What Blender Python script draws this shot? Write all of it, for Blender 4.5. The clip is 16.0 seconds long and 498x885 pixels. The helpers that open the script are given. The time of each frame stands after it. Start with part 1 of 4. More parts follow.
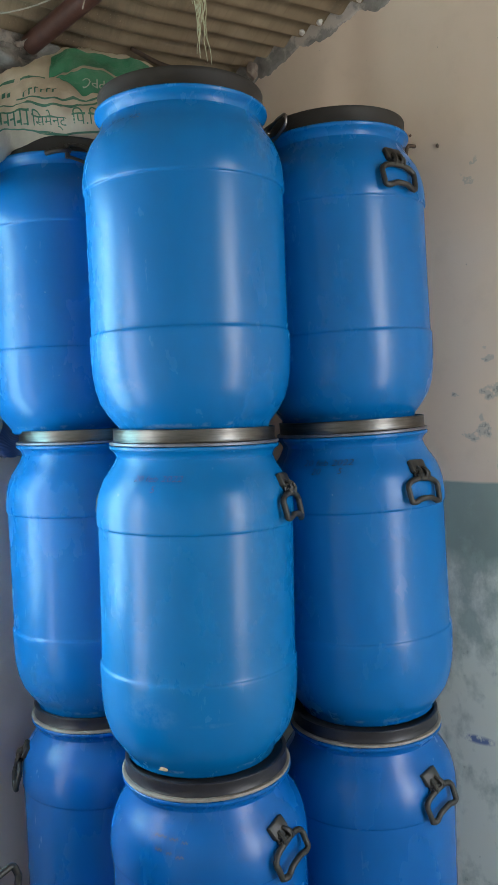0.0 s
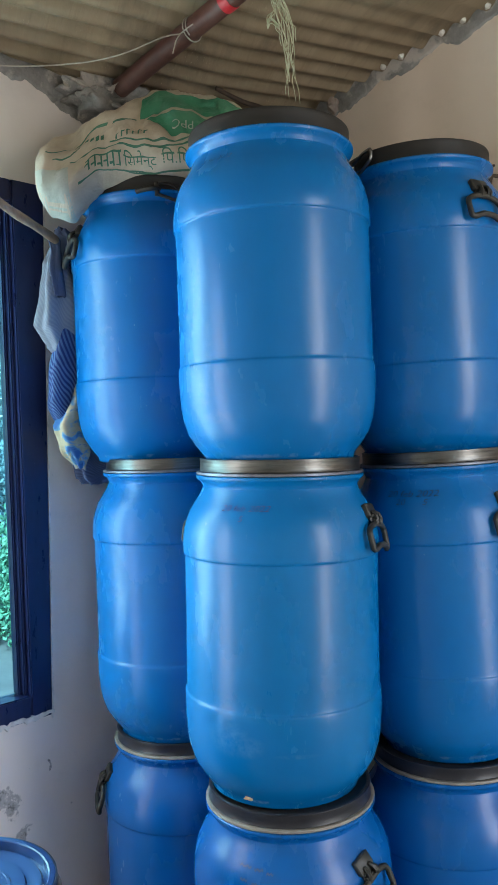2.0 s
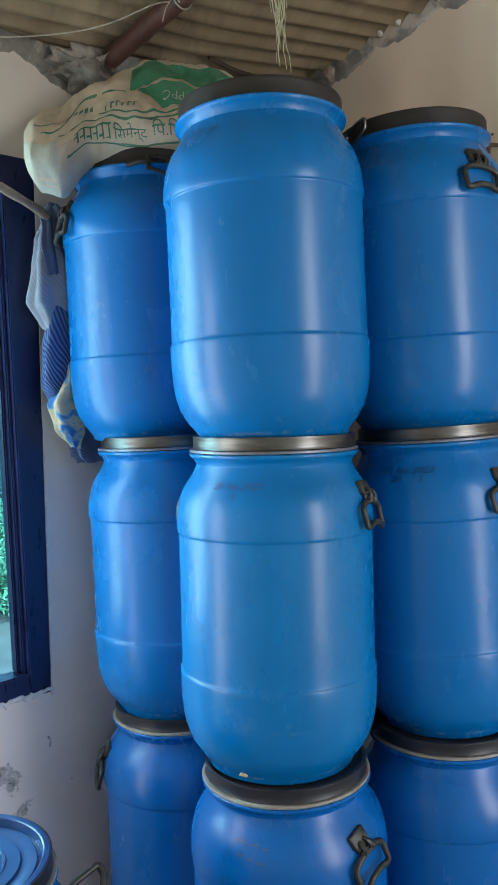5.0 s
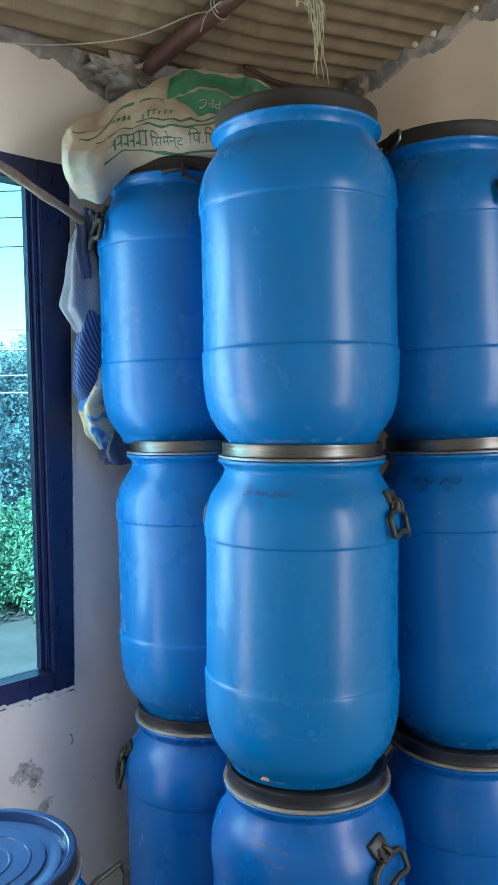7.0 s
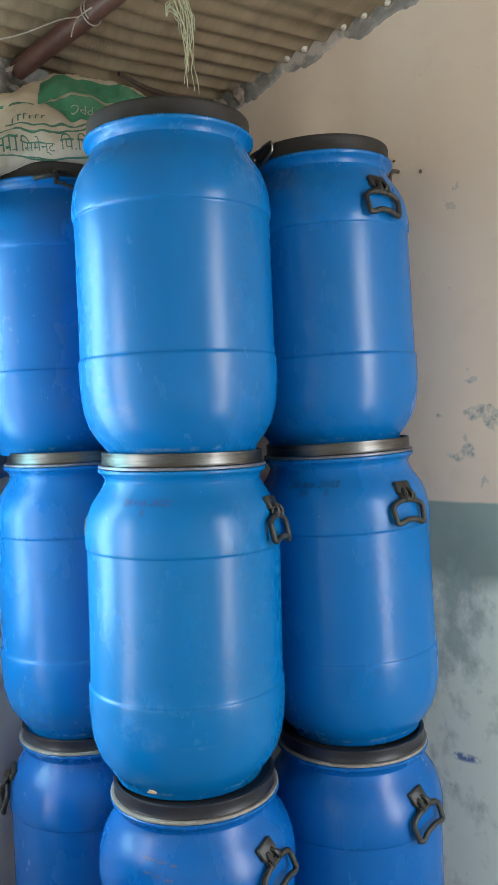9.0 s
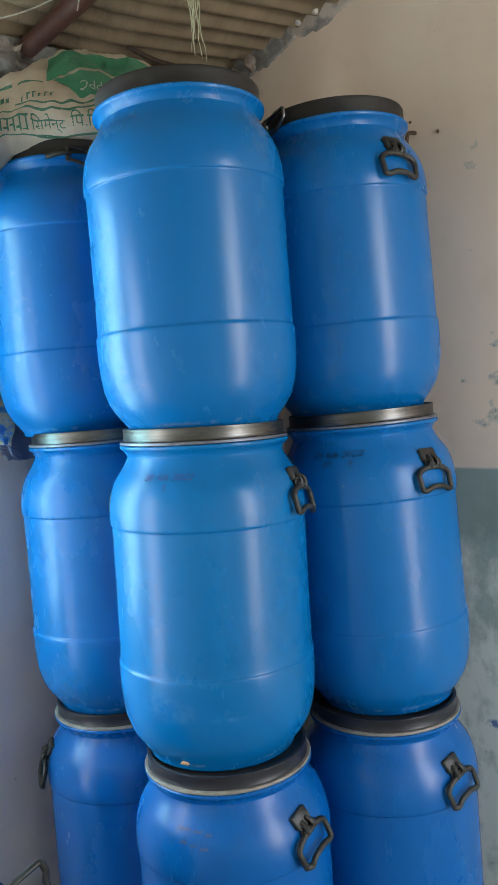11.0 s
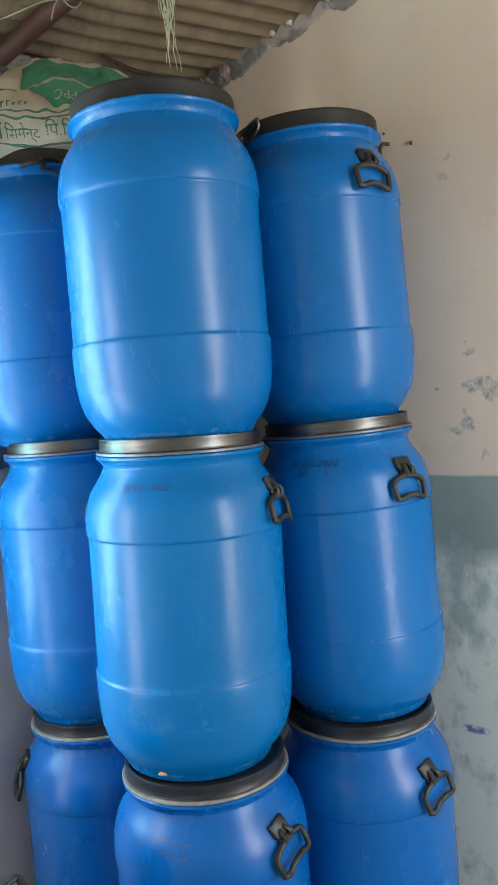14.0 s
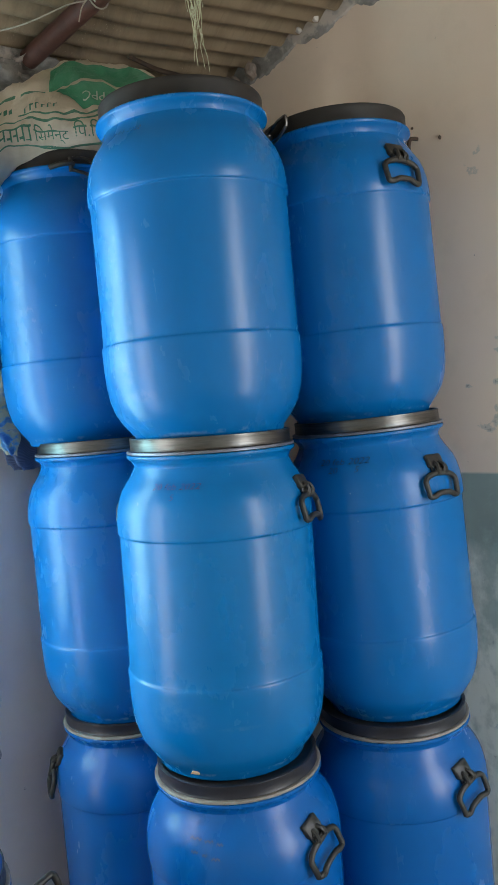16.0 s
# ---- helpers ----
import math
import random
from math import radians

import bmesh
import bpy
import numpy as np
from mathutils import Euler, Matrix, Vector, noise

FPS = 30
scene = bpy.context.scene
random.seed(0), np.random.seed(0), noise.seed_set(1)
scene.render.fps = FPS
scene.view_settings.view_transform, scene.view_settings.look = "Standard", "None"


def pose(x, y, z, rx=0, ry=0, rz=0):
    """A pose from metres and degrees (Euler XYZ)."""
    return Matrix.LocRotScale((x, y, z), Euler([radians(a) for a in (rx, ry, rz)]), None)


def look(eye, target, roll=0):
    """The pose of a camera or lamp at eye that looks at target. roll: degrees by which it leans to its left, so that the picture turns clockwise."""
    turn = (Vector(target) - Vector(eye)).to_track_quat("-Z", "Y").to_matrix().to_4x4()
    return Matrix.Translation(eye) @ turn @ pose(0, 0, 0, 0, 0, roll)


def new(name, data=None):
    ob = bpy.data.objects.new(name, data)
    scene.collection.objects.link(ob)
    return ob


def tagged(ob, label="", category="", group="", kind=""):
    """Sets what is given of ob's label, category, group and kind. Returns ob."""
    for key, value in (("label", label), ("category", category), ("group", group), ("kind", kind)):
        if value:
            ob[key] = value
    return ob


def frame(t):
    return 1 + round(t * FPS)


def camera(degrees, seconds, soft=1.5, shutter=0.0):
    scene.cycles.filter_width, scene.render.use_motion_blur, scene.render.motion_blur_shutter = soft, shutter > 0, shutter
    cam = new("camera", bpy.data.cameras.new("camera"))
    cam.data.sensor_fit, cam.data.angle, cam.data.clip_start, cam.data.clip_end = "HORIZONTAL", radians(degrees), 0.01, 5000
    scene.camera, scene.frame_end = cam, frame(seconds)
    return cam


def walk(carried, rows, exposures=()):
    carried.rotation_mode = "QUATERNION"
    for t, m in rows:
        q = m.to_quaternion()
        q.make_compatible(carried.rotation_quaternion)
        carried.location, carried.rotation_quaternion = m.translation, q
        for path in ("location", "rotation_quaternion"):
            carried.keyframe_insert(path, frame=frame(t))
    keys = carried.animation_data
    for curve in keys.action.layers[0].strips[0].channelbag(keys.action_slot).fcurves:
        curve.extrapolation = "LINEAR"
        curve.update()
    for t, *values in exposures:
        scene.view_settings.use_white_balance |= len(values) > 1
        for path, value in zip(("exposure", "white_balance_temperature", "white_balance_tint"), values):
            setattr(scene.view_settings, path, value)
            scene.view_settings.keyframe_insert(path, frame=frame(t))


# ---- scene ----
cam = camera(35.2, 16.0)
PATH = [
    (0, (0.131, 0.081, 1.645), (0.266, 2.074, 1.551), -2.3),
    (0.5, (0.101, 0.076, 1.641), (0.175, 2.071, 1.511), -2.4),
    (1, (0.092, 0.064, 1.65), (0.127, 2.061, 1.549), -1.8),
    (1.5, (0.097, 0.061, 1.657), (0.129, 2.061, 1.614), -1.9),
    (2, (0.08, 0.062, 1.662), (0.053, 2.061, 1.636), -2.1),
    (2.5, (0.091, 0.092, 1.682), (0.067, 2.092, 1.672), -1.8),
    (3, (0.116, 0.113, 1.705), (0.151, 2.112, 1.771), -0.1),
    (3.5, (0.134, 0.082, 1.665), (0.182, 2.081, 1.611), -2.0),
    (4, (0.111, 0.082, 1.666), (0.087, 2.081, 1.61), -1.8),
    (6.5, (0.116, 0.071, 1.661), (0.066, 2.066, 1.524), -2.9),
    (7, (0.09, 0.062, 1.676), (-0.005, 2.058, 1.597), -1.3),
    (7.5, (0.083, 0.062, 1.672), (0.002, 2.06, 1.616), -0.5),
    (8, (0.09, 0.055, 1.672), (0.143, 2.054, 1.611), -0.4),
    (8.5, (0.108, 0.06, 1.676), (0.261, 2.053, 1.609), -1.0),
    (9, (0.127, 0.061, 1.676), (0.299, 2.053, 1.608), -2.4),
    (9.5, (0.11, 0.067, 1.677), (0.213, 2.063, 1.601), -2.6),
    (10, (0.127, 0.075, 1.656), (0.204, 2.071, 1.563), -4.1),
    (12.5, (0.156, 0.059, 1.664), (0.286, 2.051, 1.537), -4.4),
    (13, (0.161, 0.057, 1.668), (0.354, 2.043, 1.541), -4.1),
    (13.5, (0.169, 0.066, 1.666), (0.375, 2.051, 1.533), -4.3),
    (14, (0.148, 0.065, 1.673), (0.302, 2.056, 1.56), -4.6),
    (14.5, (0.138, 0.063, 1.672), (0.229, 2.058, 1.577), -4.7),
    (15, (0.145, 0.066, 1.669), (0.243, 2.061, 1.569), -4.8),
    (15.5, (0.154, 0.068, 1.662), (0.274, 2.062, 1.558), -5.2),
    (16, (0.137, 0.071, 1.67), (0.226, 2.066, 1.562), -5.1),
]
walk(cam, [(t, look(eye, target, roll)) for t, eye, target, roll in PATH],
     [(0, 2.15), (2.5, 2.08), (3.0, 2.0), (3.5, 2.02), (6.5, 2.12), (8.5, 2.12), (9.0, 2.4), (9.5, 2.2), (12.5, 2.2), (13.0, 2.55), (13.5, 2.68), (14.0, 2.38), (14.5, 2.1), (16.0, 2.08)])

# ---- light ----
world = bpy.data.worlds.new("sky")
scene.world = world
world.use_nodes = True
wn = world.node_tree
sky = wn.nodes.new("ShaderNodeTexSky")
sky.sky_type, sky.sun_disc = "NISHITA", False
sky.sun_elevation, sky.sun_rotation = radians(50), radians(160)
wn.links.new(sky.outputs[0], wn.nodes["Background"].inputs[0])
wn.nodes["Background"].inputs[1].default_value = 0.11
sun = new("sun", bpy.data.lights.new("sun", "SUN"))
sun.data.energy, sun.data.angle, sun.data.color = 2.9, radians(0.5), (1.0, 0.95, 0.87)
sun.matrix_world = look((-3, -8.2, 10.4), (0, 0, 0))

# The room's corner and the directions of its two walls
PHI = radians(44)
CORNER = Vector((0.083, 3.165, 0))
DA = Vector((math.sin(PHI), math.cos(PHI), 0))   # along the window wall, towards the corner
DB = Vector((math.cos(PHI), -math.sin(PHI), 0))  # along the painted wall, away from the corner
ROOM_U, ROOM_V = -4.2, 3.7


def at(u, v, z):
    return CORNER + DA * u + DB * v + Vector((0, 0, z))


def roof_z(u, v):
    return 2.783 - 0.0214 * u + 0.1277 * v


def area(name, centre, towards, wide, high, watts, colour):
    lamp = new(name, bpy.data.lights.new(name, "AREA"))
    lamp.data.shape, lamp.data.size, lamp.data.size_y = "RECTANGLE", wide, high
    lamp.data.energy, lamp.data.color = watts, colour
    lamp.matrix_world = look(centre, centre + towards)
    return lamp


# daylight standing in the openings: the window and the doorway across the room
area("window_daylight", at(-1.62, -0.10, 1.66), DB, 0.50, 1.44, 4.4, (0.97, 0.97, 1.0))
area("doorway_daylight", at(-0.70, ROOM_V + 0.08, 1.52), -DB, 0.55, 2.60, 8.4, (1.0, 0.97, 0.95))
# unseen side opening, added as fill for the drum fronts and painted wall
area("unseen_side_fill", at(-3.10, -0.08, 1.22), DB, 1.50, 2.30, 14, (1.0, 0.98, 0.95))


# ---- materials ----
class Mat:
    """A node material with short names for its parts."""

    def __init__(self, name, colour=(0.5, 0.5, 0.5), rough=0.5, metal=0.0, spec=0.5):
        self.m = bpy.data.materials.new(name)
        self.m.use_nodes = True
        self.t = self.m.node_tree
        self.b = self.t.nodes["Principled BSDF"]
        self.b.inputs["Base Color"].default_value = (*colour, 1)
        self.b.inputs["Roughness"].default_value = rough
        self.b.inputs["Metallic"].default_value = metal
        self.b.inputs["Specular IOR Level"].default_value = spec

    def node(self, kind, **inputs):
        n = self.t.nodes.new(kind)
        for k, v in inputs.items():
            self.set(n, k.replace("_", " "), v)
        return n

    def set(self, n, key, v):
        if isinstance(v, bpy.types.NodeSocket):
            self.t.links.new(v, n.inputs[key])
        else:
            n.inputs[key].default_value = v

    def coord(self, kind="Object"):
        return self.t.nodes.new("ShaderNodeTexCoord").outputs[kind]

    def mapped(self, v, scale=(1, 1, 1), loc=(0, 0, 0)):
        n = self.node("ShaderNodeMapping", Scale=scale, Location=loc)
        self.t.links.new(v, n.inputs["Vector"])
        return n.outputs[0]

    def noise(self, v, scale, detail=4.0, rough=0.55):
        n = self.node("ShaderNodeTexNoise", Scale=scale, Detail=detail, Roughness=rough)
        self.t.links.new(v, n.inputs["Vector"])
        return n.outputs["Fac"]

    def ramp(self, fac, *stops):
        n = self.t.nodes.new("ShaderNodeValToRGB")
        e = n.color_ramp.elements
        while len(e) < len(stops):
            e.new(0.5)
        for el, (p, c) in zip(e, stops):
            el.position, el.color = p, (*c, 1) if len(c) == 3 else c
        self.t.links.new(fac, n.inputs[0])
        return n.outputs[0]

    def band(self, fac, lo, hi, a=0.0, b=1.0):
        n = self.node("ShaderNodeMapRange", From_Min=lo, From_Max=hi, To_Min=a, To_Max=b)
        self.t.links.new(fac, n.inputs[0])
        return n.outputs[0]

    def mix(self, fac, a, b, blend="MIX"):
        n = self.t.nodes.new("ShaderNodeMix")
        n.data_type, n.blend_type = "RGBA", blend
        for i, v in ((0, fac), (6, a), (7, b)):
            if isinstance(v, bpy.types.NodeSocket):
                self.t.links.new(v, n.inputs[i])
            else:
                n.inputs[i].default_value = v if i == 0 else (*v, 1)
        return n.outputs[2]

    def maths(self, op, a, b=0.0, c=0.0):
        n = self.t.nodes.new("ShaderNodeMath")
        n.operation = op
        for i, v in enumerate((a, b, c)):
            if isinstance(v, bpy.types.NodeSocket):
                self.t.links.new(v, n.inputs[i])
            else:
                n.inputs[i].default_value = v
        return n.outputs[0]

    def split(self, v):
        n = self.t.nodes.new("ShaderNodeSeparateXYZ")
        self.t.links.new(v, n.inputs[0])
        return n.outputs

    def near(self, v, centre, size):
        """1 at centre, falling to 0 at size away."""
        n = self.node("ShaderNodeVectorMath", Vector=v)
        n.operation = "SUBTRACT"
        n.inputs[1].default_value = centre
        k = self.node("ShaderNodeVectorMath", Vector=n.outputs[0])
        k.operation = "DIVIDE"
        k.inputs[1].default_value = size
        g = self.node("ShaderNodeVectorMath", Vector=k.outputs[0])
        g.operation = "LENGTH"
        return self.band(g.outputs["Value"], 0.0, 1.0, 1.0, 0.0)

    def bump(self, height, strength=0.3, dist=0.01):
        n = self.node("ShaderNodeBump", Strength=strength, Distance=dist, Height=height)
        self.t.links.new(n.outputs[0], self.b.inputs["Normal"])

    def base(self, v):
        self.set(self.b, "Base Color", v)
        return self

    def rough(self, v):
        self.set(self.b, "Roughness", v)
        return self


def blue_plastic(name, colour, deep, scuffs=(), gloss=0.27):
    """Moulded drum plastic with a worn bottom edge. scuffs: azimuth, height and size of rubbed pale patches."""
    m = Mat(name, colour, 0.4, 0.0, 0.38)
    shift = m.node("ShaderNodeVectorMath", Vector=m.coord())
    m.t.links.new(m.maths("MULTIPLY", m.t.nodes.new("ShaderNodeObjectInfo").outputs["Random"], 9.0), shift.inputs[1])
    v = shift.outputs[0]
    own = m.coord()
    c = m.mix(m.t.nodes.new("ShaderNodeObjectInfo").outputs["Random"], colour, deep)
    z = m.split(own)[2]
    rim = m.maths("MULTIPLY", m.band(m.maths("ABSOLUTE", m.maths("SUBTRACT", z, 0.006)), 0.002, 0.006, 1, 0), m.band(m.noise(v, 22.0, 5, 0.7), 0.50, 0.60))
    c = m.mix(m.maths("MULTIPLY", rim, 0.28), c, (0.30, 0.42, 0.55))
    specks = m.band(m.noise(v, 75.0, 2, 0.5), 0.79, 0.81)
    c = m.mix(m.maths("MULTIPLY", specks, 0.5), c, (0.30, 0.42, 0.55))
    rubbed = None
    for azimuth, high, size in scuffs:
        a = radians(azimuth)
        k = m.maths("MULTIPLY", m.band(m.near(own, (0.245 * math.cos(a), 0.245 * math.sin(a), high), size), 0.0, 0.5), m.band(m.noise(own, 65.0, 6, 0.7), 0.36, 0.66))
        rubbed = k if rubbed is None else m.maths("MAXIMUM", rubbed, k)
    if rubbed is not None:
        c = m.mix(m.maths("MULTIPLY", rubbed, 0.17), c, (0.22, 0.38, 0.60))
    mottle = m.noise(m.mapped(v, (1, 1, 0.35)), 5.0, 6, 0.62)
    c = m.mix(m.band(mottle, 0.42, 0.66, 0, 0.30), c, tuple(0.74 * k for k in colour))
    m.base(c)
    scuff = m.band(m.noise(m.mapped(v, (70, 70, 9)), 1.0, 5, 0.6), 0.68, 0.85)
    cloudy = m.noise(m.mapped(v, (1, 1, 0.5)), 7.0, 5, 0.6)
    m.rough(m.maths("ADD", m.maths("ADD", gloss - 0.035, m.maths("MULTIPLY", cloudy, 0.07)), m.maths("MULTIPLY", scuff, 0.05)))
    m.bump(m.maths("ADD", m.noise(m.mapped(v, (1, 1, 0.45)), 11.0, 3, 0.5), m.maths("MULTIPLY", m.noise(v, 140.0, 2, 0.5), 0.02)), 0.10, 0.012)
    return m.m


DRUM_BLUE = blue_plastic("blue_drum_plastic", (0.0003, 0.133, 0.412), (0.0003, 0.127, 0.400))
RUBBED_BLUE = blue_plastic("rubbed_blue_drum_plastic", (0.0003, 0.148, 0.412), (0.0003, 0.144, 0.404), [(-122, 0.168, (0.065, 0.065, 0.050)), (-112, 0.152, (0.05, 0.05, 0.03)), (-84, 0.135, (0.06, 0.06, 0.006))])
SCRATCHED_BLUE = blue_plastic("scratched_blue_drum_plastic", (0.0003, 0.139, 0.415), (0.0003, 0.135, 0.405), [(-135, 0.16, (0.03, 0.03, 0.06)), (-131, 0.25, (0.012, 0.012, 0.09)), (-128, 0.10, (0.05, 0.05, 0.02)), (-137, 0.42, (0.010, 0.010, 0.09))])
# a darker, bluer tone for every drum standing on the floor
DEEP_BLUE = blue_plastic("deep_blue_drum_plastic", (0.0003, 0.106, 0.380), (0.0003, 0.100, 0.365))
LID_BLUE = blue_plastic("blue_lid_plastic", (0.022, 0.065, 0.19), (0.019, 0.056, 0.17), (), 0.17)


def simple(name, colour, other, rough, scale, metal=0.0, bump=0.2, stretch=(1, 1, 1)):
    m = Mat(name, colour, rough, metal)
    v = m.mapped(m.coord(), stretch)
    n = m.noise(v, scale, 6, 0.65)
    m.base(m.mix(m.band(n, 0.35, 0.68), colour, other))
    m.rough(m.band(n, 0.3, 0.7, max(rough - 0.08, 0.05), min(rough + 0.1, 1)))
    m.bump(n, bump, 0.004)
    return m.m


def black_plastic():
    m = Mat("black_lid_plastic", (0.03, 0.03, 0.028), 0.55)
    v = m.coord()
    n = m.noise(m.mapped(v, (18, 18, 60)), 1.0, 6, 0.7)
    m.base(m.mix(m.band(n, 0.4, 0.75), (0.010, 0.010, 0.0095), (0.024, 0.023, 0.021)))
    m.rough(m.band(n, 0.3, 0.7, 0.42, 0.65))
    m.bump(m.noise(v, 300.0, 2), 0.08, 0.002)
    return m.m


def band_steel():
    m = Mat("galvanised_band_steel", (0.42, 0.41, 0.38), 0.3, 1.0)
    v = m.coord()
    streak = m.noise(m.mapped(v, (9, 9, 160)), 1.0, 5, 0.6)
    spots = m.noise(v, 35.0, 6, 0.7)
    c = m.mix(m.band(streak, 0.35, 0.7), (0.085, 0.084, 0.078), (0.18, 0.176, 0.165))
    c = m.mix(m.band(spots, 0.66, 0.80, 0, 0.06), c, (0.07, 0.065, 0.06))
    m.base(c)
    m.rough(m.band(spots, 0.3, 0.75, 0.30, 0.40))
    m.bump(streak, 0.12, 0.003)
    return m.m


def handle_plastic():
    m = Mat("dark_handle_plastic", (0.03, 0.032, 0.028), 0.42)
    v = m.coord()
    n = m.noise(v, 60.0, 5, 0.7)
    m.base(m.mix(m.band(n, 0.4, 0.7), (0.013, 0.014, 0.013), (0.045, 0.046, 0.038)))
    m.rough(m.band(n, 0.3, 0.7, 0.32, 0.6))
    m.bump(n, 0.12, 0.003)
    return m.m


BLACK, STEEL, HANDLE = black_plastic(), band_steel(), handle_plastic()
# floor-level bands: a dark floor's reflection is put into the colour
DARKENED_BAND = simple("band_darkened_for_reflection", (0.012, 0.0125, 0.017), (0.022, 0.0225, 0.029), 0.36, 30.0, 0.0, 0.1)
PALE_STEEL = simple("pale_rolled_steel", (0.20, 0.22, 0.26), (0.13, 0.145, 0.18), 0.4, 40.0, 0.6, 0.1)
WIRE = Mat("dark_latch_steel", (0.20, 0.195, 0.19), 0.34, 1.0).m


def navy_paint():
    m = Mat("navy_gloss_paint", (0.008, 0.018, 0.085), 0.3)
    v = m.coord()
    n = m.noise(m.mapped(v, (30, 30, 8)), 1.0, 5, 0.65)
    chip = m.band(m.noise(v, 55.0, 6, 0.7), 0.70, 0.72)
    c = m.mix(m.band(n, 0.35, 0.7), (0.008, 0.015, 0.066), (0.011, 0.021, 0.090))
    m.base(m.mix(m.maths("MULTIPLY", chip, 0.6), c, (0.4, 0.4, 0.4)))
    m.rough(m.band(n, 0.3, 0.7, 0.25, 0.42))
    m.bump(n, 0.1, 0.004)
    return m.m


NAVY = navy_paint()


def plaster(name, colour, dark, marks=(), lower=None, stain=(0.40, 0.42, 0.38)):
    """Old painted plaster. marks: (place, size) of damp patches; lower: paints under the height 1.393 m."""
    m = Mat(name, colour, 0.75)
    v = m.coord("Object")
    bend = m.node("ShaderNodeTexNoise", Scale=10.0, Detail=3.0)
    m.t.links.new(v, bend.inputs["Vector"])
    warp = m.node("ShaderNodeVectorMath", Vector=bend.outputs["Color"])
    warp.operation = "MULTIPLY"
    warp.inputs[1].default_value = (0.16, 0.16, 0.16)
    moved = m.node("ShaderNodeVectorMath", Vector=v)
    m.t.links.new(warp.outputs[0], moved.inputs[1])
    moved2 = m.node("ShaderNodeVectorMath", Vector=moved.outputs[0])
    moved2.inputs[1].default_value = (-0.08, -0.08, -0.08)
    bent = moved2.outputs[0]
    big = m.noise(v, 1.6, 5, 0.6)
    mid = m.noise(v, 9.0, 6, 0.65)
    c = m.mix(m.band(big, 0.35, 0.7), colour, dark)
    c = m.mix(m.band(mid, 0.55, 0.8, 0, 0.30), c, tuple(0.8 * k for k in dark))
    z = m.split(v)[2]
    ragged = m.noise(v, 42.0, 8, 0.7)
    blotch = m.noise(v, 11.0, 6, 0.7)
    damp = None
    for place, size in marks:
        k = m.maths("MULTIPLY", m.band(m.near(bent, place, size), 0.0, 0.65), m.maths("ADD", m.maths("MULTIPLY", ragged, 0.95), m.maths("MULTIPLY", blotch, 0.35)))
        damp = k if damp is None else m.maths("MAXIMUM", damp, k)
    height = mid
    if damp is not None:
        worn = m.band(damp, 0.56, 0.62)
        c = m.mix(m.maths("MULTIPLY", worn, 0.55), c, stain)
        c = m.mix(m.band(damp, 0.70, 0.74, 0, 0.7), c, tuple(0.6 * k for k in stain))
        height = m.maths("SUBTRACT", mid, m.maths("MULTIPLY", worn, 0.5))
    specks = m.band(m.noise(v, 48.0, 3, 0.6), 0.74, 0.76)
    c = m.mix(m.maths("MULTIPLY", specks, 0.55), c, (0.20, 0.19, 0.17))
    if lower:
        green, pale, ink = lower
        wash = m.noise(v, 3.4, 4, 0.5)
        fleck = m.noise(v, 26.0, 6, 0.7)
        blot = m.maths("ADD", m.maths("MULTIPLY", m.noise(m.mapped(v, (1, 1, 0.6)), 7.5, 7, 0.62), 0.8), m.maths("MULTIPLY", fleck, 0.2))
        low = m.mix(m.band(wash, 0.38, 0.62), green, tuple(0.80 * k for k in green))
        low = m.mix(m.band(blot, 0.56, 0.66, 0, 0.45), low, tuple(1.3 * k for k in green))
        edge = m.maths("ADD", z, m.maths("ADD", m.maths("MULTIPLY", wash, 0.09), m.maths("MULTIPLY", blot, 0.06)))
        faded = m.band(edge, 1.20, 1.27, 1, 0)
        low = m.mix(m.maths("MULTIPLY", faded, m.band(blot, 0.47, 0.60, 1.0, 0.2)), low, pale)
        low = m.mix(m.band(fleck, 0.65, 0.71, 0, 0.5), low, tuple(0.6 * k for k in green))
        blue = m.maths("MULTIPLY", m.band(m.near(v, ink, (0.062, 0.062, 0.016)), 0.0, 0.5), m.band(fleck, 0.42, 0.52))
        low = m.mix(m.maths("MULTIPLY", blue, 0.85), low, (0.03, 0.09, 0.30))
        wob = m.maths("ADD", z, m.maths("MULTIPLY", m.noise(v, 14.0, 3), 0.006))
        c = m.mix(m.band(wob, 1.392, 1.399), low, c)
    m.base(c)
    m.rough(m.band(mid, 0.3, 0.7, 0.55, 0.85))
    m.bump(m.maths("ADD", height, m.maths("MULTIPLY", ragged, 0.3)), 0.25, 0.006)
    return m.m


CREAM = (0.79, 0.655, 0.52)
PAINTED = plaster("cream_and_green_plaster", CREAM, (0.73, 0.605, 0.485),
                  [(at(0, v, z), s) for v, z, s in ((1.32, 1.65, (0.18, 0.18, 0.075)), (1.22, 1.55, (0.09, 0.09, 0.05)), (1.43, 2.09, (0.13, 0.13, 0.08)),
                                                    (1.20, 2.31, (0.07, 0.07, 0.07)), (1.39, 1.78, (0.05, 0.05, 0.025)), (1.24, 1.775, (0.05, 0.05, 0.025)),
                                                    (1.12, 1.65, (0.03, 0.03, 0.04)), (1.28, 1.45, (0.03, 0.03, 0.04)), (1.9, 1.9, (0.3, 0.3, 0.2)))],
                  ((0.29, 0.375, 0.34), (0.64, 0.69, 0.62), at(0, 1.19, 0.617)))
GREYED = plaster("grey_white_plaster", (0.84, 0.765, 0.70), (0.77, 0.70, 0.64),
                 [(at(u, 0, z), s) for u, z, s in ((-1.14, 0.60, (0.11, 0.11, 0.12)), (-1.08, 0.49, (0.08, 0.08, 0.10)), (-0.98, 0.66, (0.02, 0.02, 0.03)))], None, (0.16, 0.155, 0.14))
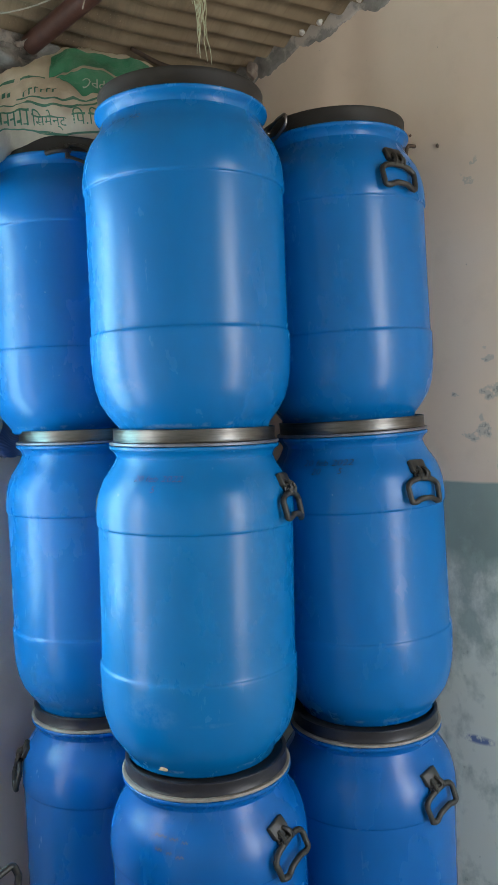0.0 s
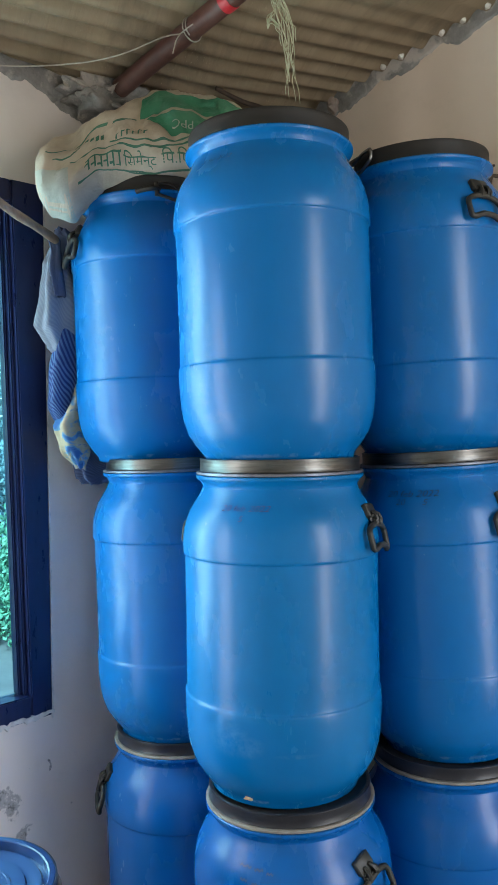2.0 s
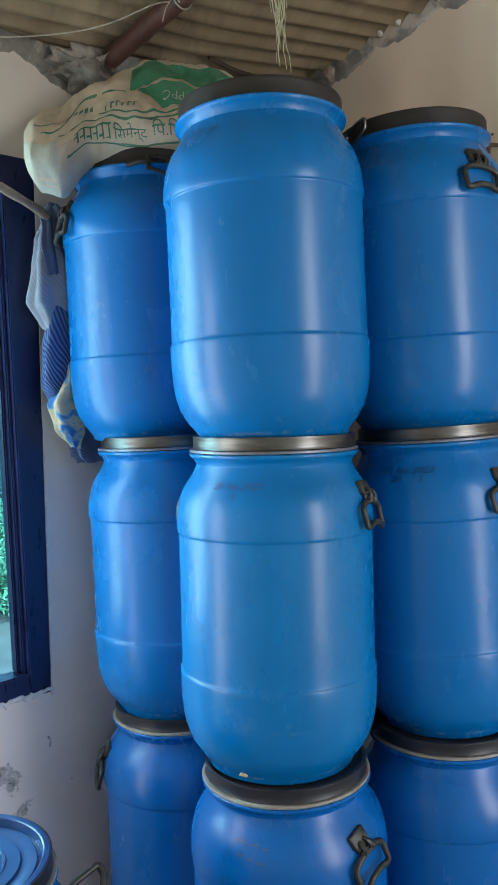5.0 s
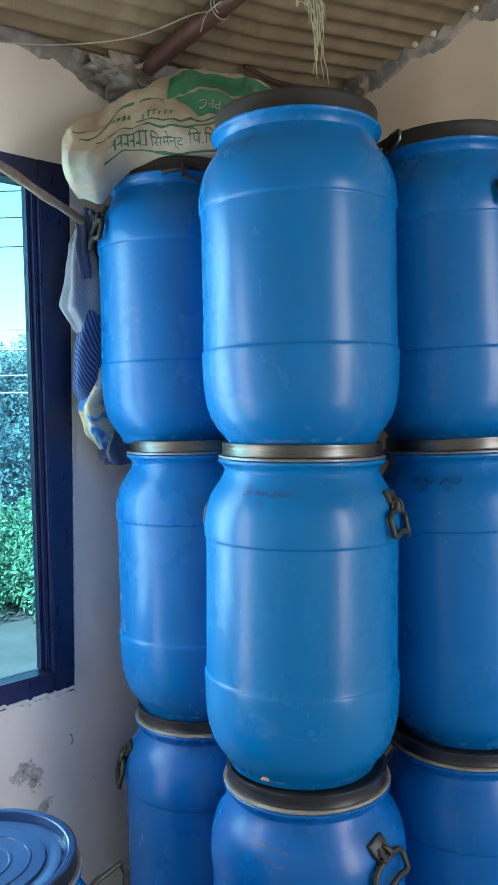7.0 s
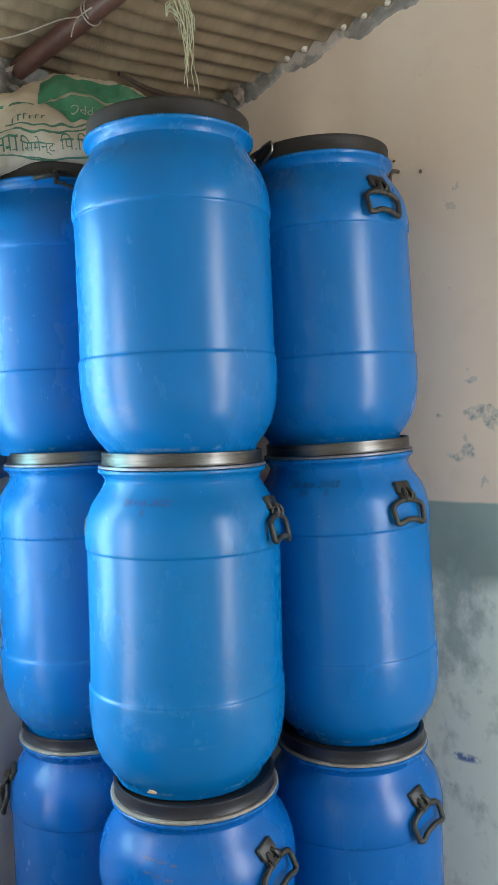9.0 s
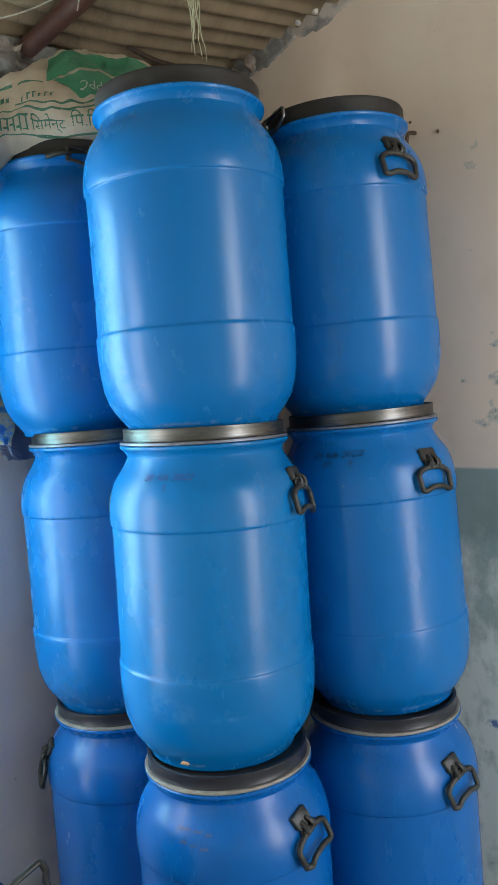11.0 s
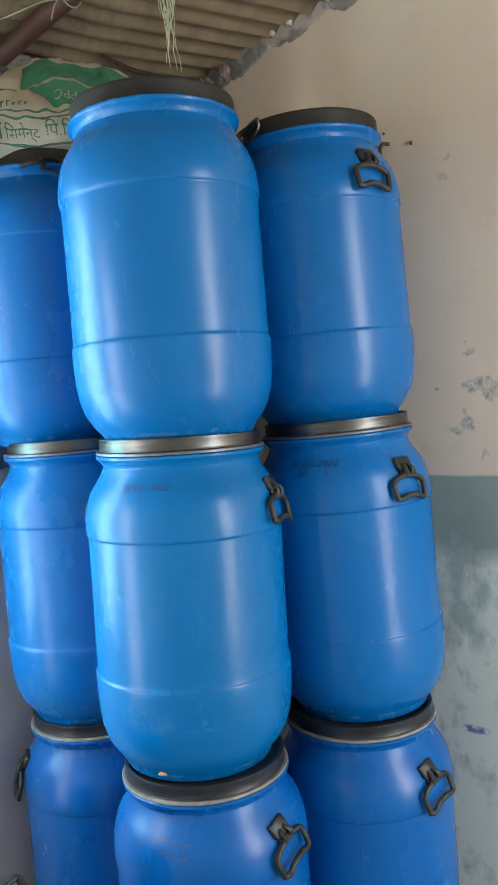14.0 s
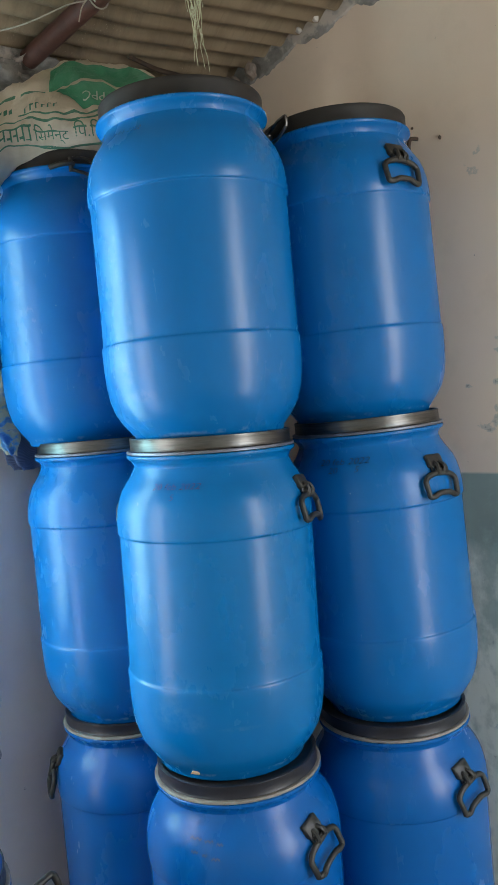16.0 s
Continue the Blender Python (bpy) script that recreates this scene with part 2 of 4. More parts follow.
DIM = plaster("green_washed_plaster", (0.62, 0.615, 0.57), (0.55, 0.55, 0.51))


def mortar_mat():
    m = Mat("grey_mortar", (0.25, 0.24, 0.22), 0.9)
    v = m.coord()
    a, b = m.noise(v, 16.0, 8, 0.7), m.noise(v, 70.0, 6, 0.7)
    c = m.mix(m.band(a, 0.35, 0.65), (0.20, 0.195, 0.18), (0.36, 0.345, 0.315))
    smear = m.noise(v, 6.0, 6, 0.65)
    c = m.mix(m.band(smear, 0.54, 0.60, 0, 0.8), c, (0.58, 0.52, 0.45))
    c = m.mix(m.band(smear, 0.42, 0.36, 0, 0.7), c, (0.10, 0.097, 0.09))
    m.base(m.mix(m.band(b, 0.62, 0.72, 0, 0.6), c, (0.48, 0.45, 0.40)))
    m.bump(m.maths("ADD", a, m.maths("MULTIPLY", b, 0.5)), 0.5, 0.008)
    return m.m


MORTAR = mortar_mat()


def sheet_mat():
    m = Mat("weathered_roof_sheet", (0.3, 0.23, 0.14), 0.8)
    v = m.coord("UV")
    a = m.noise(m.mapped(v, (1.5, 6, 1)), 1.0, 6, 0.65)
    b = m.noise(m.mapped(v, (5, 40, 1)), 1.0, 6, 0.7)
    c = m.mix(m.band(a, 0.3, 0.7), (0.21, 0.16, 0.095), (0.33, 0.255, 0.16))
    c = m.mix(m.band(b, 0.55, 0.75, 0, 0.5), c, (0.15, 0.105, 0.06))
    grime = m.noise(m.mapped(v, (2.2, 2.8, 1)), 1.0, 7, 0.68)
    c = m.mix(m.band(grime, 0.52, 0.68, 0, 0.65), c, (0.10, 0.08, 0.056))
    c = m.mix(m.band(m.noise(m.mapped(v, (7, 5, 1)), 1.0, 6, 0.7), 0.60, 0.70, 0, 0.5), c, (0.33, 0.27, 0.185))
    flake = m.maths("MULTIPLY", m.band(m.noise(m.mapped(v, (90, 130, 1)), 1.0, 5, 0.75), 0.60, 0.66), m.band(m.noise(m.mapped(v, (3, 5, 1)), 1.0, 3), 0.52, 0.6))
    c = m.mix(m.maths("MULTIPLY", flake, 0.7), c, (0.50, 0.41, 0.28))
    m.base(c)
    m.bump(m.maths("ADD", b, flake), 0.35, 0.004)
    return m.m


SHEET = sheet_mat()


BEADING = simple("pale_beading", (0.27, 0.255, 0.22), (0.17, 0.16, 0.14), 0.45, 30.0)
RUST = simple("brown_painted_pipe", (0.075, 0.032, 0.024), (0.12, 0.055, 0.04), 0.5, 30.0, 0.0, 0.3)
REDTAPE = simple("red_tape", (0.50, 0.02, 0.03), (0.40, 0.015, 0.02), 0.45, 40.0)
TWINE = simple("pale_green_twine", (0.42, 0.46, 0.30), (0.55, 0.55, 0.40), 0.6, 60.0)
CORD = simple("dirty_white_cord", (0.42, 0.39, 0.32), (0.30, 0.28, 0.23), 0.8, 60.0)
POLE = simple("weathered_wood", (0.24, 0.18, 0.13), (0.13, 0.10, 0.07), 0.75, 6.0, 0.0, 0.4, (14, 3, 3))
PUTTY = simple("flaked_white_putty", (0.80, 0.79, 0.75), (0.55, 0.55, 0.52), 0.85, 40.0, 0.0, 0.5)
FLOOR = simple("grey_concrete", (0.22, 0.215, 0.20), (0.16, 0.155, 0.145), 0.7, 3.0, 0.0, 0.3)
GAP_PALE = simple("daylight_gap_pale", (0.75, 0.72, 0.64), (0.60, 0.57, 0.50), 0.8, 40.0)
GLUE = simple("dried_beige_glue", (0.42, 0.30, 0.16), (0.52, 0.42, 0.28), 0.6, 80.0, 0.0, 0.5)
BRICK = simple("broken_brick", (0.20, 0.15, 0.115), (0.30, 0.26, 0.22), 0.9, 25.0, 0.0, 0.6)
INK_BROWN = Mat("faded_brown_ink", (0.07, 0.09, 0.21), 0.5).m
INK_RED = Mat("dark_red_ink", (0.06, 0.035, 0.15), 0.5).m
INK_BLACK = Mat("blue_black_ink", (0.008, 0.014, 0.05), 0.5).m
STICK = simple("dark_stick", (0.05, 0.035, 0.025), (0.09, 0.06, 0.04), 0.8, 40.0)


def woven(name, colour, other):
    """Woven plastic sacking: fine crossing tapes, creases and grime."""
    m = Mat(name, colour, 0.45)
    v = m.coord("UV")
    warp = m.node("ShaderNodeTexWave", Scale=420.0, Distortion=0.6)
    m.t.links.new(v, warp.inputs["Vector"])
    weft = m.node("ShaderNodeTexWave", Scale=420.0, Distortion=0.6)
    weft.bands_direction = "Y"
    m.t.links.new(v, weft.inputs["Vector"])
    grime = m.noise(v, 7.0, 6, 0.65)
    c = m.mix(m.band(grime, 0.4, 0.72), colour, other)
    m.base(c)
    h = m.maths("MULTIPLY", m.maths("ADD", warp.outputs["Fac"], weft.outputs["Fac"]), 0.08)
    m.bump(m.maths("ADD", h, m.maths("MULTIPLY", m.noise(v, 16.0, 6, 0.65), 2.4)), 0.7, 0.014)
    return m.m


SACK = woven("woven_white_sack", (0.76, 0.66, 0.51), (0.58, 0.47, 0.33))
SACK_PALE = woven("woven_pale_sack", (0.62, 0.66, 0.56), (0.50, 0.53, 0.44))
INK_GREEN = woven("dark_green_sack_ink", (0.05, 0.21, 0.125), (0.14, 0.30, 0.19))
PRINT = woven("green_sack_print", (0.05, 0.30, 0.16), (0.16, 0.40, 0.24))


def cloth(name, colour, stripe, scale, width=0.5, grain=0.0):
    m = Mat(name, colour, 0.85)
    v = m.coord("UV")
    x = m.split(v)[0]
    wob = m.maths("ADD", m.maths("MULTIPLY", m.maths("ADD", x, m.maths("MULTIPLY", m.split(v)[1], 0.45)), scale), m.maths("MULTIPLY", m.noise(v, 6.0, 2), 0.25))
    saw = m.maths("FRACT", wob)
    on = m.band(m.maths("ABSOLUTE", m.maths("SUBTRACT", saw, 0.5)), width / 2 - 0.06, width / 2 + 0.06)
    n = m.noise(v, 12.0, 5)
    c = m.mix(on, colour, stripe)
    m.base(m.mix(m.band(n, 0.4, 0.7, 0, 0.35), c, tuple(0.6 * k for k in colour)))
    m.bump(m.noise(v, 90.0, 3), 0.2, 0.003)
    return m.m


def flowered():
    m = Mat("flowered_cotton", (0.45, 0.42, 0.28), 0.85)
    v = m.coord("UV")
    n = m.noise(v, 13.0, 3, 0.5)
    m.base(m.ramp(n, (0.40, (0.04, 0.16, 0.42)), (0.47, (0.12, 0.34, 0.55)), (0.52, (0.48, 0.45, 0.30)), (0.64, (0.55, 0.52, 0.38)), (0.70, (0.10, 0.25, 0.45))))
    m.bump(m.noise(v, 70.0, 3), 0.2, 0.003)
    return m.m


CLOTH_GREY = cloth("grey_white_cotton", (0.27, 0.33, 0.41), (0.22, 0.27, 0.36), 90, 0.5)
CLOTH_BLUE = cloth("blue_striped_cotton", (0.010, 0.040, 0.19), (0.10, 0.20, 0.40), 95, 0.5)
CLOTH_SLATE = cloth("slate_striped_cotton", (0.10, 0.14, 0.24), (0.05, 0.075, 0.15), 100, 0.5)
CLOTH_FLOWER = flowered()
# cyan tint in the pane colours the sky seen through it
GLASS = Mat("window_glass", (0.42, 0.92, 1.0), 0.0)
GLASS.b.inputs["Transmission Weight"].default_value, GLASS.b.inputs["IOR"].default_value = 1.0, 1.02
GLASS = GLASS.m
EARTH = simple("pale_road", (0.12, 0.125, 0.145), (0.075, 0.08, 0.095), 0.9, 1.5, 0.0, 0.3)
WHITEWASH = simple("white_painted_pillar", (0.80, 0.80, 0.78), (0.72, 0.72, 0.70), 0.8, 5.0)


def leaf_mat(name, a, b):
    m = Mat(name, a, 0.6)
    r = m.t.nodes.new("ShaderNodeNewGeometry").outputs["Random Per Island"]
    m.base(m.mix(r, a, b))
    m.b.inputs["Subsurface Weight"].default_value = 0.0
    return m.m


# leaf tones kept bluish and close together, with haze put into the colour
LEAF = leaf_mat("bright_leaves", (0.09, 0.26, 0.18), (0.12, 0.31, 0.21))
HAZY_LEAF = leaf_mat("far_leaves_with_haze", (0.11, 0.22, 0.27), (0.12, 0.235, 0.285))
BARK = simple("tree_bark", (0.12, 0.09, 0.06), (0.08, 0.06, 0.04), 0.9, 12.0, 0.0, 0.6)


# ---- building blocks ----
def mesh_of(name, bm, material, smooth=None):
    me = bpy.data.meshes.new(name)
    bmesh.ops.recalc_face_normals(bm, faces=bm.faces)
    bm.to_mesh(me)
    bm.free()
    me.materials.append(material)
    if smooth is not None:
        me.polygons.foreach_set("use_smooth", [True] * len(me.polygons))
        me.set_sharp_from_angle(angle=radians(smooth))
    return me


def part(name, bm, material, parent=None, label="", smooth=None):
    ob = new(name, mesh_of(name, bm, material, smooth))
    ob.parent = parent
    return tagged(ob, label)


def thing(name, place=(0, 0, 0), label="", category="", group=""):
    ob = new(name)
    ob.empty_display_size = 0.05
    ob.location = place
    return tagged(ob, label, category, group)


def box(bm, o, x, y, z, lo, hi):
    """A box in the axes x, y, z from the origin o, between the corners lo and hi."""
    vs = [bm.verts.new(o + x * (hi if i & 1 else lo)[0] + y * (hi if i & 2 else lo)[1] + z * (hi if i & 4 else lo)[2]) for i in range(8)]
    for f in ((0, 1, 3, 2), (4, 6, 7, 5), (0, 4, 5, 1), (2, 3, 7, 6), (0, 2, 6, 4), (1, 5, 7, 3)):
        bm.faces.new([vs[i] for i in f])


UP = Vector((0, 0, 1))


def wall_box(bm, lo, hi):
    box(bm, CORNER, DA, DB, UP, lo, hi)


def grid(bm, rows, closed_rows=False, closed_cols=False, uv=None):
    """Faces over a table of points, rows by columns, with UVs (row, column) in metres if uv gives their scale."""
    vs = [[bm.verts.new(p) for p in r] for r in rows]
    n, m = len(vs), len(vs[0])
    layer = bm.loops.layers.uv.verify() if uv else None
    for i in range(n if closed_rows else n - 1):
        for j in range(m if closed_cols else m - 1):
            q = [(i, j), (i + 1, j), (i + 1, j + 1), (i, j + 1)]
            f = bm.faces.new([vs[a % n][b % m] for a, b in q])
            if uv:
                for loop, (a, b) in zip(f.loops, q):
                    loop[layer].uv = (b * uv[0], a * uv[1])
    return vs


def tube(bm, pts, radius, sides=8, closed=False):
    pts = [Vector(p) for p in pts]
    n = len(pts)
    radii = radius if isinstance(radius, (list, tuple)) else [radius] * n
    rows, prev = [], None
    for i, p in enumerate(pts):
        a = pts[(i - 1) % n] if closed or i else p
        b = pts[(i + 1) % n] if closed or i < n - 1 else p
        t = (b - a).normalized()
        if prev is None:
            prev = t.orthogonal().normalized()
        prev = (prev - t * prev.dot(t)).normalized()
        q = t.cross(prev)
        rows.append([p + (prev * math.cos(k) + q * math.sin(k)) * radii[i] for k in (2 * math.pi * j / sides for j in range(sides))])
    vs = grid(bm, rows, closed, True)
    if not closed:
        bm.faces.new(vs[0])
        bm.faces.new(vs[-1][::-1])


def revolve(bm, profile, n=96):
    rows = [[(r * math.cos(a), r * math.sin(a), z) for r, z in profile] for a in (2 * math.pi * i / n for i in range(n))]
    grid(bm, rows, True, False)
    bmesh.ops.remove_doubles(bm, verts=bm.verts, dist=1e-6)


def smooth_line(pts, steps=6):
    """A Catmull-Rom line through the points."""
    pts = [Vector(p) for p in pts]
    out = []
    for i in range(len(pts) - 1):
        a, b, c, d = pts[max(i - 1, 0)], pts[i], pts[i + 1], pts[min(i + 2, len(pts) - 1)]
        for k in range(steps):
            t = k / steps
            out.append(0.5 * (2 * b + (c - a) * t + (2 * a - 5 * b + 4 * c - d) * t * t + (3 * b - a - 3 * c + d) * t ** 3))
    return out + [pts[-1]]


def letters(text, size, thin=0.0):
    """Flat triangles of a line of text, centred, from the built-in font."""
    cu = bpy.data.curves.new("letters", "FONT")
    cu.body, cu.size, cu.align_x, cu.align_y, cu.resolution_u, cu.offset = text, size, "CENTER", "CENTER", 2, thin
    ob = new("letters", cu)
    me = bpy.data.meshes.new_from_object(ob.evaluated_get(bpy.context.evaluated_depsgraph_get()))
    bm = bmesh.new()
    bm.from_mesh(me)
    bpy.data.objects.remove(ob)
    bpy.data.curves.remove(cu)
    bpy.data.meshes.remove(me)
    bmesh.ops.triangulate(bm, faces=bm.faces)
    return bm


# ---- the room ----
TOP, THICK = 3.5, 0.14
WIN_R, WIN_L, WIN_B, WIN_T = -0.971, -1.93, 0.815, 2.446
bm = bmesh.new()
# a gap is left beside the window for the added side fill
wall_box(bm, (ROOM_U - THICK, -THICK, -0.012), (-3.9, 0, TOP))
wall_box(bm, (-2.3, -THICK, -0.012), (WIN_L, 0, TOP))
wall_box(bm, (-3.9, -THICK, 2.42), (-2.3, 0, TOP))
wall_box(bm, (WIN_R, -THICK, -0.012), (0, 0, TOP))
wall_box(bm, (WIN_L, -THICK, -0.012), (WIN_R, 0, WIN_B))
wall_box(bm, (WIN_L, -THICK, WIN_T), (WIN_R, 0, TOP))
tagged(part("wall_west", bm, GREYED), "grey-white plastered wall with a navy window and an unseen added opening", "wall", kind="structure")
bm = bmesh.new()
wall_box(bm, (0, -THICK, -0.012), (THICK, ROOM_V + THICK, TOP))
tagged(part("wall_north", bm, PAINTED), "cream plaster wall with a worn grey-green dado", "wall", kind="structure")
bm = bmesh.new()
wall_box(bm, (ROOM_U, ROOM_V, -0.012), (-1.3, ROOM_V + THICK, TOP))
wall_box(bm, (-0.1, ROOM_V, -0.012), (0, ROOM_V + THICK, TOP))
wall_box(bm, (-1.3, ROOM_V, 2.85), (-0.1, ROOM_V + THICK, TOP))
tagged(part("wall_east", bm, DIM), "green-washed plaster wall with an open doorway", "wall", kind="structure")
bm = bmesh.new()
wall_box(bm, (ROOM_U - THICK, 0, -0.012), (ROOM_U, ROOM_V + THICK, TOP))
tagged(part("wall_south", bm, DIM), "green-washed plaster wall closing the room", "wall", kind="structure")
bm = bmesh.new()
wall_box(bm, (ROOM_U - THICK, -THICK, -0.1), (THICK, ROOM_V + THICK, -0.012))
tagged(part("floor", bm, FLOOR), "bare grey concrete floor", "floor", kind="structure")

# corrugated roof sheets, their waves turned a little against the window wall
WAVE, PITCH = radians(11.8), 0.0745
bm = bmesh.new()
for lift in (0.0, 0.003):
    rows = []
    across = np.arange(-1.2, 4.9, PITCH / 10)
    for along in np.linspace(-5.2, 1.2, 9):
        line = []
        for w in across:
            u, v = along * math.cos(WAVE) - w * math.sin(WAVE), along * math.sin(WAVE) + w * math.cos(WAVE)
            uu, vv = min(max(u, ROOM_U - 0.02), 0.02), min(max(v, -0.02), ROOM_V + 0.02)
            ww = -uu * math.sin(WAVE) + vv * math.cos(WAVE)
            line.append(at(uu, vv, roof_z(uu, vv) + 0.0115 * math.cos(2 * math.pi * ww / PITCH) + lift))
        rows.append(line)
    grid(bm, rows, uv=(PITCH / 10, 0.8))
bmesh.ops.dissolve_degenerate(bm, dist=1e-5, edges=bm.edges)
tagged(part("ceiling", bm, SHEET, smooth=60), "weathered brown corrugated roof sheets", "ceiling", kind="structure")


def mortar(name, side, reach, depth, seed):
    """A rough bead of mortar under the sheets along a wall: side 0 is the window wall, 1 the painted one."""
    bm = bmesh.new()
    rows = []
    for i in range(int(reach / 0.006)):
        s = 0.006 * i
        u, v = (-s, 0.0) if side == 0 else (0.0, s)
        top = roof_z(u, v) + 0.012
        n = noise.fractal(Vector((s * 9, seed, 0)), 1.0, 2.0, 5) * 0.026 + noise.noise(Vector((s * 60, seed, 3))) * 0.007 + noise.noise(Vector((s * 150, seed, 6))) * 0.004
        low = top - max(depth(s) + n, 0.02)
        line = []
        for k in range(9):
            f = k / 8
            z = top + (low - top) * f
            out = 0.004 + 0.004 * (1 - f) + 0.002 * abs(noise.noise(Vector((s * 14, z * 14, seed)))) + 0.001 * noise.noise(Vector((s * 50, z * 50, seed)))
            if k == 8:
                out = -0.004
            line.append(at(u, out, z) if side == 0 else at(-out, v, z))
        rows.append(line)
    grid(bm, rows)
    return tagged(part(name, bm, MORTAR, smooth=70), "rough grey mortar sealing the roof sheets", "mortar", kind="structure")


mortar("trim_mortar_west", 0, 2.6, lambda s: 0.055 + 0.10 * math.exp(-((s - 0.68) / 0.22) ** 2) + (0.09 if s < 0.5 else 0), 2.0)
mortar("trim_mortar_north", 1, 2.6, lambda s: 0.056 + 0.075 * math.exp(-(s / 0.42) ** 2), 7.0)


def lump(bm, centre, size, seed, sub=3, rough=0.35):
    made = bmesh.ops.create_icosphere(bm, subdivisions=sub, radius=1.0)["verts"]
    for v in made:
        k = 1 + rough * noise.fractal(v.co * 1.3 + Vector((seed, seed * 2, 0)), 1.0, 2.0, 4)
        v.co = Vector(centre) + Vector([v.co[i] * size[i] * k for i in range(3)])


# pale lumps stand in for daylight showing through the corrugation ends
for i, s in enumerate((0.652, 0.722, 0.872, 0.948, 1.03)):
    bm = bmesh.new()
    lump(bm, (0, 0, 0), (0.010, 0.013, 0.008), i)
    ob = tagged(part("gap_lump", bm, GAP_PALE, smooth=80), "pale lump standing in for a daylight gap in a corrugation", "lump", "lumps under the roof sheets")
    ob.matrix_world = Matrix.Translation(at(-0.022, s, roof_z(0, s) - 0.006))
for i, (u, v, dz, size) in enumerate(((-0.040, 0.36, -0.050, (0.030, 0.028, 0.022)), (-0.040, 0.45, -0.050, (0.020, 0.020, 0.026)), (-0.045, 0.24, -0.045, (0.035, 0.03, 0.02)))):
    bm = bmesh.new()
    lump(bm, (0, 0, 0), size, 5.0 + i, 3, 0.5)
    ob = tagged(part("brick_chunk", bm, BRICK, smooth=40), "broken brick chunk bedded in the corner mortar", "brick", "brick chunks in the corner")
    ob.matrix_world = Matrix.Translation(at(u, v, roof_z(u, v) + dz))

# ---- window ----
win = tagged(thing("window_1", at(WIN_R, 0, WIN_B)), "navy painted window frame, open to daylight", "window", kind="structure")


def jamb_lean(z):
    """The old frame's outer edge widens a little towards its top."""
    return 0.040 * (z - WIN_B) / (WIN_T - WIN_B)


def in_window(name, material, lo, hi, label="", bevel=0.004):
    bm = bmesh.new()
    wall_box(bm, lo, hi)
    for v in bm.verts:
        k = (v.co - CORNER).dot(DA)
        if k > WIN_R - 0.001:
            v.co += DA * jamb_lean(v.co.z)
    bmesh.ops.bevel(bm, geom=bm.edges[:], offset=bevel, segments=2, affect="EDGES")
    ob = part(name, bm, material, win, label, 40)
    ob.matrix_parent_inverse = Matrix.Translation(-at(WIN_R, 0, WIN_B))
    return ob


FW = 0.070
for name, lo, hi in (("window_frame", (WIN_R - FW, -0.07, WIN_B), (WIN_R, 0.006, WIN_T)), ("window_frame", (WIN_L, -0.07, WIN_B), (WIN_L + FW, 0.006, WIN_T)),
                     ("window_frame", (WIN_L + FW, -0.07, WIN_T - FW), (WIN_R - FW, 0.004, WIN_T)), ("window_frame", (WIN_L + FW, -0.07, WIN_B), (WIN_R - FW, 0.004, WIN_B + 0.075)),
                     ("sash_bead", (WIN_R - FW - 0.012, -0.06, WIN_B + 0.075), (WIN_R - FW, -0.012, WIN_T - FW)), ("sash_bead", (WIN_R - FW - 0.022, -0.065, WIN_B + 0.075), (WIN_R - FW - 0.012, -0.03, WIN_T - FW)),
                     ("window_sill", (WIN_L, -THICK, WIN_B - 0.02), (WIN_R, -0.07, WIN_B + 0.012))):
    in_window(name, NAVY, lo, hi)
pane = in_window("pane", GLASS, (WIN_L + FW, -0.052, WIN_B + 0.075), (WIN_R - FW - 0.022, -0.048, WIN_T - FW), "cyan-tinted glass pane", 0.0005)
pane.visible_shadow = False
bm = bmesh.new()
rows = []
for i in range(92):
    u = WIN_R + 0.006 - 0.0105 * i
    n = 0.016 + 0.012 * noise.fractal(Vector((u * 30, 1, 0)), 1.0, 2.0, 4)
    w = 0.010 + 0.018 * abs(noise.noise(Vector((u * 45, 5, 0))))
    rows.append([at(u, 0.0, WIN_B + n), at(u, 0.0085, WIN_B + n - 0.002), at(u, 0.0085, WIN_B + n - w), at(u, 0.0, WIN_B + n - w - 0.004)])
grid(bm, rows)
ob = part("putty", bm, PUTTY, win, "flaked white putty under the frame")
ob.matrix_parent_inverse = Matrix.Translation(-at(WIN_R, 0, WIN_B))
# white strip added for the pale plaster edge and the highlight on it
bm = bmesh.new()
rows = []
for i in range(150):
    z = WIN_B - 0.01 + 0.011 * i
    n = 0.003 + 0.004 * noise.fractal(Vector((z * 25, 9, 0)), 1.0, 2.0, 4)
    edge = WIN_R + jamb_lean(z)
    rows.append([at(edge - 0.001, 0.0, z), at(edge - 0.001, 0.0075, z), at(edge + max(n, 0.001), 0.0075, z), at(edge + max(n, 0.001) + 0.002, 0.0, z)])
grid(bm, rows)
ob = part("putty", bm, PUTTY, win, "pale strip for the plaster edge and its highlight")
ob.matrix_parent_inverse = Matrix.Translation(-at(WIN_R, 0, WIN_B))


